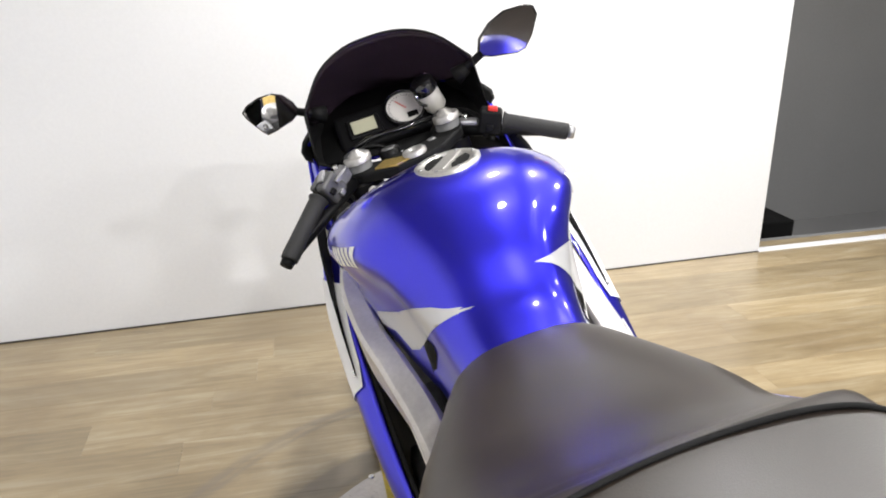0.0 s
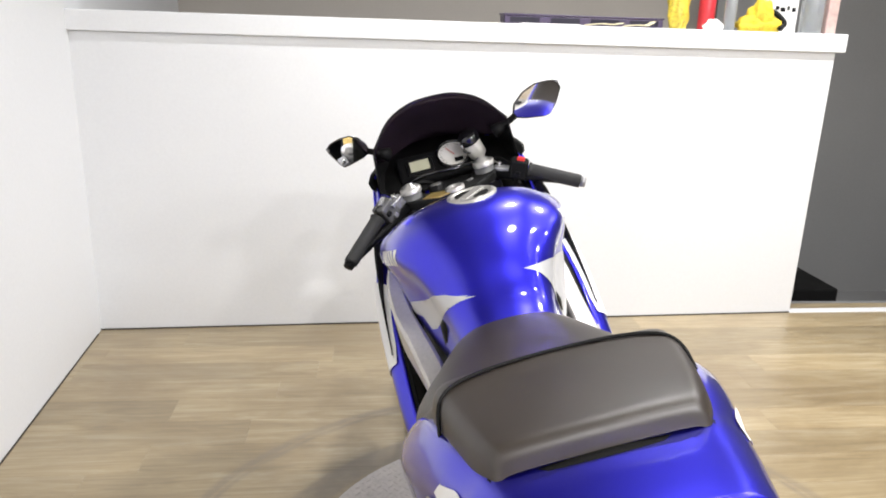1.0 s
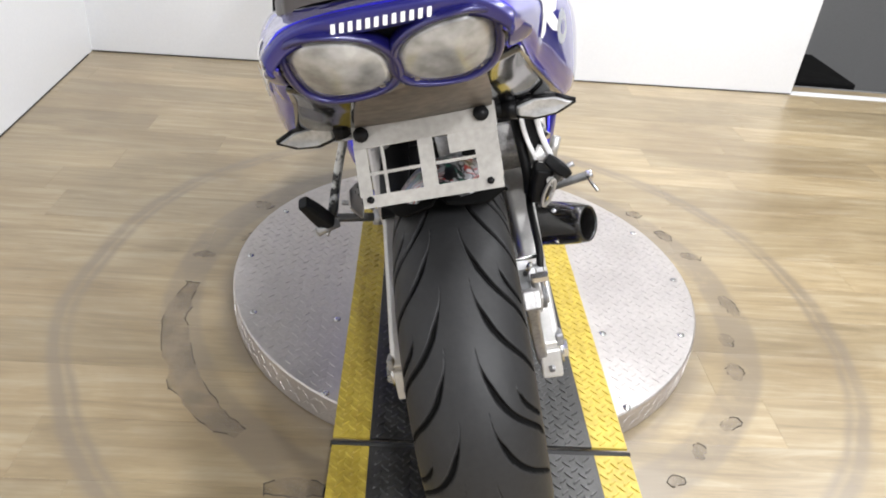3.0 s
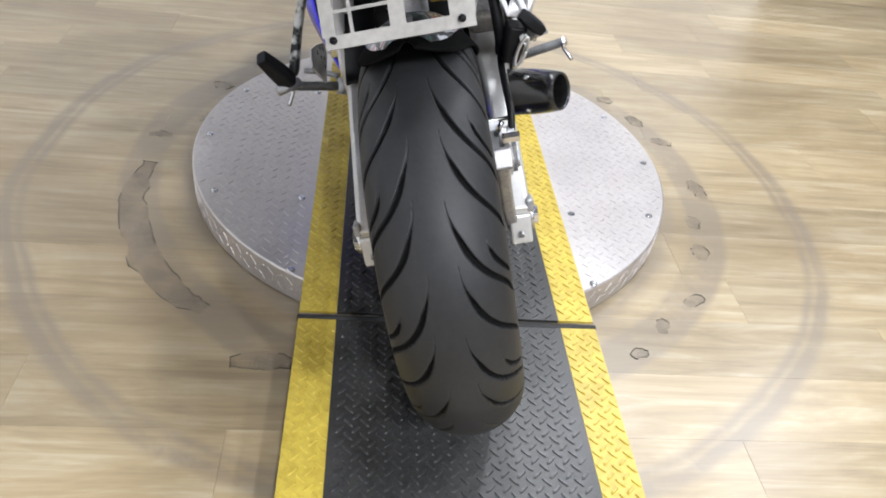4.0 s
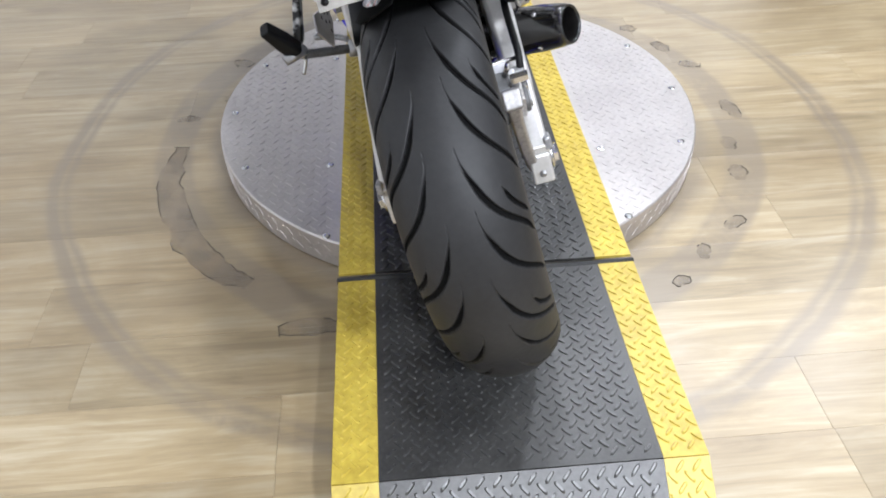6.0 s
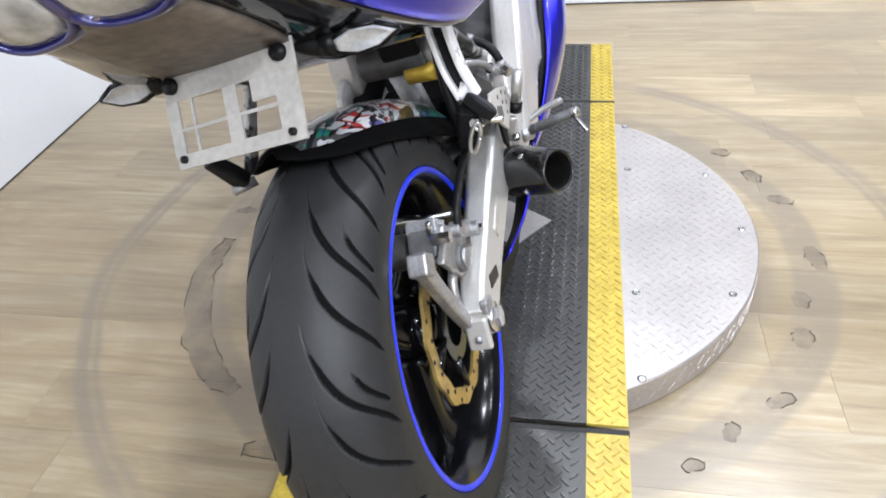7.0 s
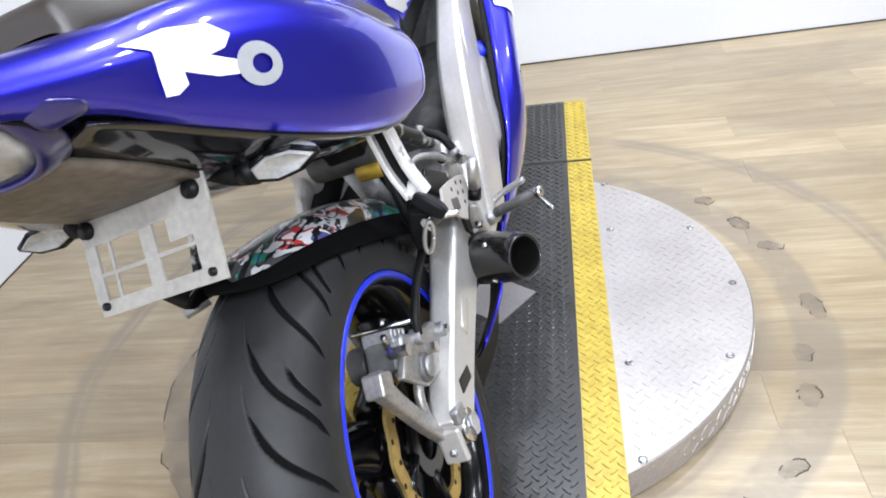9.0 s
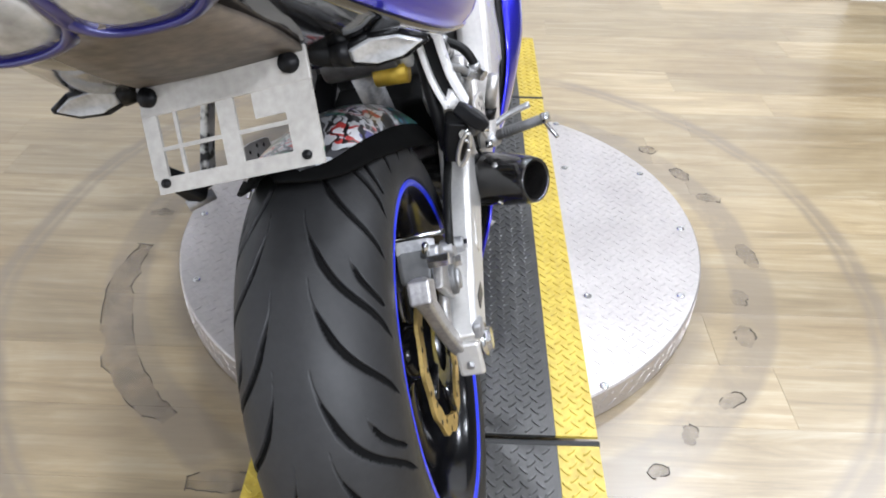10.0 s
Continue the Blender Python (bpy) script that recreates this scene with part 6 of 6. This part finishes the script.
cup = on_cup("brake_fluid_cup", turned([(0.0, 0.0), (0.0, 0.019), (0.006, 0.023), (0.052, 0.025), (0.052, 0.0)], "z", 24), cup_plastic, bike, "milky brake fluid cup with a black lid")
on_cup("lid", turned([(0.050, 0.0275), (0.070, 0.0275), (0.074, 0.024), (0.074, 0.0)], "z", 24), GLOSS_BLACK, cup, "black screw lid")
on_cup("lid_clip", tube([(-0.018, -0.018, 0.03), (-0.026, -0.024, 0.045), (-0.026, -0.024, 0.066)], 0.004, 8), STEEL, cup)
part("cup_bracket", tube([(0.125, 1.12, 0.89), (0.13, 1.15, 0.90), (0.105, 1.19, 0.912)], 0.005, 8), STEEL, cup)
RAKED.append(RAKE)

# instruments
dial_white = material("dial_face", (0.62, 0.6, 0.57), 0.45, tint=0.04)
TILT_DIAL = Matrix.Translation((0.028, 1.235, 0.905)) @ Matrix.Rotation(radians(38), 4, "X")
dash = part("instrument_panel", box(0.235, 0.10, 0.03, TILT_DIAL @ pose(-0.045, -0.01, -0.022)), BLACK, bike, "black instrument panel", bevel=0.012)


def on_dial(name, bm, mat, label="", **kw):
    bm.transform(TILT_DIAL)
    return part(name, bm, mat, dash, label, **kw)


on_dial("dial_rim", turned([(-0.01, 0.047), (0.006, 0.047), (0.008, 0.044), (0.006, 0.041), (0.0, 0.041)], "z", 40), GLOSS_BLACK, "black dial rim")
on_dial("rev_counter", turned([(0.0, 0.0), (0.0, 0.041)], "z", 40), dial_white, "round white rev counter dial", smooth=False)
bm = bmesh.new()
for k in range(27):
    a = radians(225 - 10 * k)
    r = 0.035
    add_box(bm, 0.006 if k % 2 == 0 else 0.0035, 0.0012, 0.0006, Matrix.Translation((r * math.cos(a), r * math.sin(a), 0.0006)) @ Matrix.Rotation(a, 4, "Z"))
on_dial("dial_marks", bm, BLACK, smooth=False)
on_dial("needle", box(0.0022, 0.032, 0.001, Matrix.Rotation(radians(35), 4, "Z") @ pose(0, 0.012, 0.003)), material("needle_red", (0.6, 0.05, 0.03), 0.4), "red needle", smooth=False)
on_dial("dial_window", box(0.024, 0.014, 0.001, pose(0.012, -0.022, 0.0012)), BLACK, smooth=False)
on_dial("lcd_frame", box(0.075, 0.052, 0.008, pose(-0.098, -0.012, -0.004)), BLACK, bevel=0.004)
on_dial("lcd_screen", box(0.054, 0.034, 0.002, pose(-0.098, -0.012, 0.0012)), material("lcd", (0.42, 0.41, 0.3), 0.25, tint=0.06), "grey-green speed display", smooth=False)
part("dash_cowl", tube([(-0.13, 1.2, 0.86), (-0.06, 1.165, 0.885), (0.02, 1.16, 0.885), (0.07, 1.18, 0.88)], 0.006, 8), GLOSS_BLACK, dash)

# cables and hoses round the head
for pts, r in (([(-0.16, 1.10, 0.83), (-0.13, 1.17, 0.86), (-0.05, 1.20, 0.85), (0.0, 1.17, 0.78)], 0.0055), ([(0.16, 1.10, 0.83), (0.15, 1.18, 0.87), (0.08, 1.20, 0.86), (0.03, 1.16, 0.76)], 0.006), ([(0.17, 1.09, 0.82), (0.165, 1.16, 0.86), (0.13, 1.22, 0.85), (0.10, 1.2, 0.75)], 0.005), ([(-0.17, 1.08, 0.82), (-0.16, 1.14, 0.79), (-0.12, 1.12, 0.72)], 0.006), ([(0.17, 1.07, 0.81), (0.15, 1.05, 0.77), (0.11, 1.06, 0.72)], 0.006)):
    part("control_cable", tube(pts, r, 8), HOSE, bike, "black control cable")

# fuel cap, lying on the tank's crown
CAP = Matrix.Translation((0.010, 0.742, 0.9375)) @ Matrix.Rotation(radians(-4), 4, "X")


def on_cap(name, bm, mat, parent, label="", **kw):
    bm.transform(CAP)
    return part(name, bm, mat, parent, label, **kw)


cap = on_cap("fuel_cap", turned([(-0.012, 0.053), (0.003, 0.053), (0.0045, 0.051), (0.0045, 0.042), (0.002, 0.040), (0.002, 0.0)], "z", 48), CAP_METAL, bike, "round aluminium fuel cap")
on_cap("cap_bridge", box(0.022, 0.078, 0.005, pose(0.0, 0.0, 0.004, 0, 0, -35)), CAP_METAL, cap, smooth=False, bevel=0.002)
for k in (0, 1):
    a = radians(-35 + 180 * k)
    pts = [(0.015 * math.cos(a + t), 0.015 * math.sin(a + t)) for t in (-0.7, 0, 0.7)] + [(0.037 * math.cos(a + t), 0.037 * math.sin(a + t)) for t in (1.0, 0.5, 0, -0.5, -1.0)]
    on_cap("recess", outline(pts, 0.001, pose(0, 0, 0.0018)), MATT_BLACK, cap, smooth=False)
for k in range(8):
    a = math.pi / 4 * k + 0.2
    on_cap("bolt", rod((0.0465 * math.cos(a), 0.0465 * math.sin(a), 0.004), (0.0465 * math.cos(a), 0.0465 * math.sin(a), 0.0062), 0.003, n=8), CAST, cap)

RAKED.clear()


# ---- painted marks on the bodywork ----
bpy.context.view_layer.update()
for s in (-1, 1):
    side = "x+" if s > 0 else "x-"
    if s < 0:
        star = [(0.492, 0.818), (0.53, 0.818), (0.56, 0.811), (0.62, 0.783), (0.70, 0.757), (0.71, 0.730), (0.645, 0.742), (0.60, 0.728), (0.575, 0.738), (0.545, 0.768), (0.516, 0.795)]
    else:
        star = [(0.516, 0.836), (0.56, 0.826), (0.63, 0.806), (0.70, 0.785), (0.73, 0.735), (0.66, 0.69), (0.56, 0.69), (0.528, 0.715), (0.526, 0.775)]
    part("white_star", laid_on(tank, star, side), SILVER_PAINT, tank, "pointed white flash on the tank side")
    for k in range(6):
        y, z = 0.655 + 0.021 * k, 0.868 - 0.0055 * k
        mark = [(y, z - 0.014), (y + 0.014, z - 0.017), (y + 0.017, z + 0.014), (y + 0.003, z + 0.017)]
        part("white_mark", laid_on(tank, mark, side, 0.0014), WHITE_DECAL, tank, "plain white mark on the tank")
    front = [(s * 0.075, 0.985), (s * 0.12, 0.965), (s * 0.165, 0.90), (s * 0.178, 0.835), (s * 0.165, 0.83), (s * 0.125, 0.90), (s * 0.07, 0.955)]
    part("white_corner", laid_on(tank, front, "z+", 0.0013), SILVER_PAINT, tank, "white painted front edge of the tank")
    panel = cowl
    strokes = ([(-0.170, 0.884), (-0.123, 0.878), (-0.090, 0.866), (-0.079, 0.851), (-0.092, 0.845), (-0.110, 0.847), (-0.127, 0.859), (-0.152, 0.871)], [(-0.151, 0.872), (-0.127, 0.861), (-0.135, 0.848), (-0.136, 0.838), (-0.148, 0.836), (-0.159, 0.840), (-0.157, 0.858)], [(-0.128, 0.860), (-0.110, 0.848), (-0.079, 0.827), (-0.085, 0.820), (-0.109, 0.830), (-0.136, 0.848)])
    for k, pts in enumerate(strokes):
        part("brush_stroke", laid_on(panel, pts, side, 0.0014 + 0.0003 * k), WHITE_DECAL, cowl, "plain white brush stroke on the tail side")
    silver = material("silver_vinyl", (0.5, 0.52, 0.56), 0.35, 0.4)
    for lo, hi in ((70, 242), (238, 432)):
        arc = [radians(lo + (hi - lo) * k / 14) for k in range(15)]
        half = [(-0.068 + 0.023 * math.cos(a), 0.8195 + 0.0185 * math.sin(a) - 0.005 * math.cos(a)) for a in arc] + [(-0.066 + 0.0105 * math.cos(a), 0.8185 + 0.0082 * math.sin(a) - 0.002 * math.cos(a)) for a in reversed(arc)]
        part("silver_loop", laid_on(panel, half, side, 0.0024 + 0.0002 * (lo > 200), 0.004), silver, cowl, "silver loop mark on the tail side")


# ---- things on the ledge ----
def on_ledge(name, x, y, label, category, turn=0.0):
    base = BACK_A + ALONG * ((x - BACK_A.x) / ALONG.x) + ACROSS * y
    return thing(name, pose(base.x, base.y, LEDGE_TOP, 0, 0, turn + 2.4), label, category)


YELLOW_CLOTH = material("yellow_cloth", (0.6, 0.44, 0.03), 0.8, tint=0.35, scale=18, grain=150, bump=0.6)
YELLOW_BAG = material("yellow_wrapping", (0.55, 0.42, 0.05), 0.35, tint=0.5, scale=45, grain=120, bump=0.4)
RED = material("red_plastic", (0.5, 0.03, 0.04), 0.35, tint=0.15)
WHITE_PAPER = material("white_paper", (0.75, 0.74, 0.72), 0.8, tint=0.06)
PURPLE = material("purple_print", (0.05, 0.035, 0.075), 0.35, tint=0.3, scale=12)
CLEAR = material("clear_plastic", (0.55, 0.58, 0.6), 0.15, tint=0.1, clear=0.7)
PINK = material("pale_pink_card", (0.5, 0.36, 0.33), 0.6, tint=0.2, scale=15)
CREAM = material("cream_paper", (0.66, 0.6, 0.4), 0.75, tint=0.1)


def lump(points, seed, size, squash):
    bm = bmesh.new()
    bmesh.ops.create_icosphere(bm, subdivisions=4, radius=1.0)
    for v in bm.verts:
        n = noise.noise(v.co * 1.7 + Vector((seed, 0, 0))) + 0.5 * noise.noise(v.co * 4.1 + Vector((0, seed, 0)))
        v.co = v.co * (1 + 0.28 * n)
        v.co = Vector((v.co.x * size[0], v.co.y * size[1], max(0.0, v.co.z * size[2] + size[2] * squash)))
    return bm


def bottle(height, r, neck, mat, cap_mat, parent):
    part("bottle_body", turned([(0.0, 0.0), (0.0, r * 0.95), (0.006, r), (height * 0.68, r), (height * 0.8, r * 0.75), (height * 0.86, neck), (height * 0.93, neck)], "z", 28), mat, parent)
    part("bottle_cap", turned([(height * 0.91, neck * 1.15), (height * 0.995, neck * 1.15), (height, neck), (height, 0.0)], "z", 20), cap_mat, parent)


tray = on_ledge("display_case", 0.53, 0.12, "low dark purple printed display case on the ledge", "box")
part("case_body", box(0.72, 0.09, 0.034, pose(0, 0, 0.0175)), PURPLE, tray, smooth=False, bevel=0.004)
part("case_lid", box(0.73, 0.095, 0.008, pose(0, 0, 0.039)), PURPLE, tray, smooth=False, bevel=0.003)
for k in range(4):
    part("case_panel", box(0.13, 0.003, 0.022, pose(-0.27 + 0.18 * k, -0.0465, 0.018)), material("dark_case_window", (0.02, 0.018, 0.03), 0.2), tray, "dark window in the case front", smooth=False)
sheet = on_ledge("paper_sheet", 0.36, 0.035, "white paper sheet lying flat on the ledge", "paper")
part("sheet", box(0.26, 0.06, 0.004, pose(0, 0, 0.0025)), WHITE_PAPER, sheet, smooth=False)
for k, (x, w) in enumerate(((0.60, 0.16), (0.76, 0.13))):
    pad = on_ledge("note_pad", x, 0.03, "cream paper note pad with curled edge", "note pad", 4 * k - 2)
    pts = [[(-w / 2, y, 0.002), (-w / 4, y, 0.007), (0, y, 0.009), (w / 4, y, 0.007), (w / 2, y, 0.014 + 0.01 * k)] for y in (-0.025, 0.0, 0.025)]
    part("top_sheet", grid_mesh(smoothed(pts, 2)), CREAM, pad, thick=0.004)
bag = on_ledge("snack_bag", 0.945, 0.06, "upright yellow printed plastic bag", "bag")
part("bag_body", lump(None, 3.0, (0.052, 0.035, 0.11), 0.85), YELLOW_BAG, bag)
bar = part("bag_seal", box(0.10, 0.004, 0.02, pose(0, 0, 0.205)), YELLOW_BAG, bag)
ob = on_ledge("red_bottle", 1.09, 0.08, "red plastic bottle with black cap", "bottle")
bottle(0.22, 0.036, 0.014, RED, BLACK, ob)
ob = on_ledge("tissue", 1.10, 0.025, "crumpled white paper tissue on the ledge", "tissue")
part("tissue_body", lump(None, 8.0, (0.042, 0.025, 0.03), 0.5), WHITE_PAPER, ob)
ob = on_ledge("spray_bottle", 1.175, 0.03, "clear plastic bottle with a pale blue cap", "bottle")
bottle(0.19, 0.026, 0.012, CLEAR, material("pale_blue_cap", (0.3, 0.5, 0.75), 0.4), ob)
ob = on_ledge("work_gloves", 1.335, 0.055, "crumpled yellow work gloves with black cuffs", "gloves")
part("glove", lump(None, 14.0, (0.11, 0.05, 0.05), 0.5), YELLOW_CLOTH, ob)
part("glove", lump(None, 21.0, (0.06, 0.045, 0.085), 0.6), YELLOW_CLOTH, ob)
part("cuff", tube([(0.08, -0.035, 0.012), (0.10, -0.03, 0.04), (0.075, -0.01, 0.075), (0.05, 0.0, 0.09)], 0.012, 10), BLACK, ob, "black glove cuff")
ob = on_ledge("carton", 1.46, 0.12, "white carton with printed black lines", "box")
part("carton_body", box(0.15, 0.06, 0.22, pose(0, 0, 0.1105)), WHITE_PAPER, ob, smooth=False, bevel=0.002)
for k in range(5):
    part("print_bar", box(0.012 + 0.006 * (k % 3), 0.001, 0.018, pose(-0.055 + 0.027 * k, -0.0305, 0.1 + 0.006 * (k % 2))), BLACK, ob, smooth=False)
ob = on_ledge("water_jug", 1.585, 0.06, "clear plastic jug standing on the ledge", "bottle")
bottle(0.25, 0.05, 0.02, CLEAR, WHITE_PAPER, ob)
ob = on_ledge("card_box", 1.67, 0.07, "pale pink card box at the end of the ledge", "box")
part("box_body", box(0.05, 0.08, 0.24, pose(0, 0, 0.1205)), PINK, ob, smooth=False, bevel=0.002)

# ---- worn patches in the floor ----
PATCH = material("bare_adhesive_patch", (0.21, 0.175, 0.135), 0.5, tint=0.35, scale=14, grain=90, bump=0.3)
nt = PATCH.node_tree
veil = nt.nodes.new("ShaderNodeMapRange")
veil.inputs["From Min"].default_value, veil.inputs["From Max"].default_value = 0.35, 0.7
veil.inputs["To Min"].default_value, veil.inputs["To Max"].default_value = 0.05, 0.42
nt.links.new(next(n for n in nt.nodes if n.type == "TEX_NOISE").outputs["Fac"], veil.inputs["Value"])
nt.links.new(veil.outputs[0], nt.nodes["Principled BSDF"].inputs["Alpha"])
CRACK = material("broken_vinyl_edge", (0.07, 0.06, 0.05), 0.8, tint=0.3)


def floor_patch(path, width, seed, crack):
    """An uneven worn patch along a line on the floor, with a broken edge on part of its outline."""
    line = spline([(x, y, 0) for x, y in path], 6)
    left, right = [], []
    n = len(line)
    for k, (p, side, up) in enumerate(frames_along(line)):
        t = k / (n - 1)
        w = width * (0.25 + 0.75 * math.sin(math.pi * min(0.96, max(0.04, t))) ** 0.5)
        a = 1 + 0.45 * noise.noise(Vector((seed, k * 0.45, 0)))
        b = 1 + 0.45 * noise.noise(Vector((seed, k * 0.45, 7)))
        left.append(p + side * w * a + Vector((0, 0, 0.0014)))
        right.append(p - side * w * b + Vector((0, 0, 0.0014)))
    mid = [(l + r) / 2 + Vector((0, 0, 0.0004)) for l, r in zip(left, right)]
    ob = part("floor_patch", grid_mesh([left, mid, right]), PATCH, floor, "greyish worn patch in the vinyl floor")
    rim = [*left, *reversed(right)]
    m = len(rim)
    bm = bmesh.new()
    for k in range(m):
        if noise.noise(Vector((seed * 3.1, k * 0.33, 2))) > crack + 0.24:
            p, q = rim[k], rim[(k + 1) % m]
            add_rod(bm, p, q + (q - p) * 0.2, 0.0009 + 0.0011 * abs(noise.noise(Vector((seed, k, 1)))), n=6)
    if bm.verts:
        part("broken_edge", bm, CRACK, ob, "dark broken vinyl edge")
    else:
        bm.free()


floor_patch([(-0.69, 0.57), (-0.70, 0.46), (-0.665, 0.32), (-0.60, 0.19), (-0.53, 0.11), (-0.47, 0.07)], 0.031, 1.0, -0.25)
for x, y, dx, dy, w, seed, crack in ((0.721, 0.60, -0.01, 0.09, 0.02, 2, -0.1), (0.64, 0.33, 0.015, 0.06, 0.02, 3, -0.15), (0.565, 0.155, 0.05, 0.03, 0.015, 4, -0.2), (0.468, 0.074, 0.02, 0.04, 0.014, 5, -0.1), (0.395, -0.008, 0.035, 0.01, 0.012, 6, -0.3), (-0.697, 0.696, 0.06, 0.0, 0.014, 7, -0.1), (-0.592, 0.983, 0.05, -0.02, 0.02, 8, -0.2), (0.575, 1.075, 0.04, -0.02, 0.02, 9, -0.2), (0.69, 0.836, 0.06, -0.01, 0.018, 10, -0.2), (0.64, 0.95, 0.02, -0.06, 0.02, 11, -0.2), (-0.345, -0.06, 0.11, 0.0, 0.022, 12, -0.3), (-0.60, 0.80, 0.04, 0.03, 0.012, 13, -0.2), (0.66, 0.45, 0.01, 0.05, 0.02, 14, 0.1)):
    floor_patch([(x - dx / 2, y - dy / 2), (x, y + 0.006), (x + dx / 2, y + dy / 2)], w, float(seed), crack)
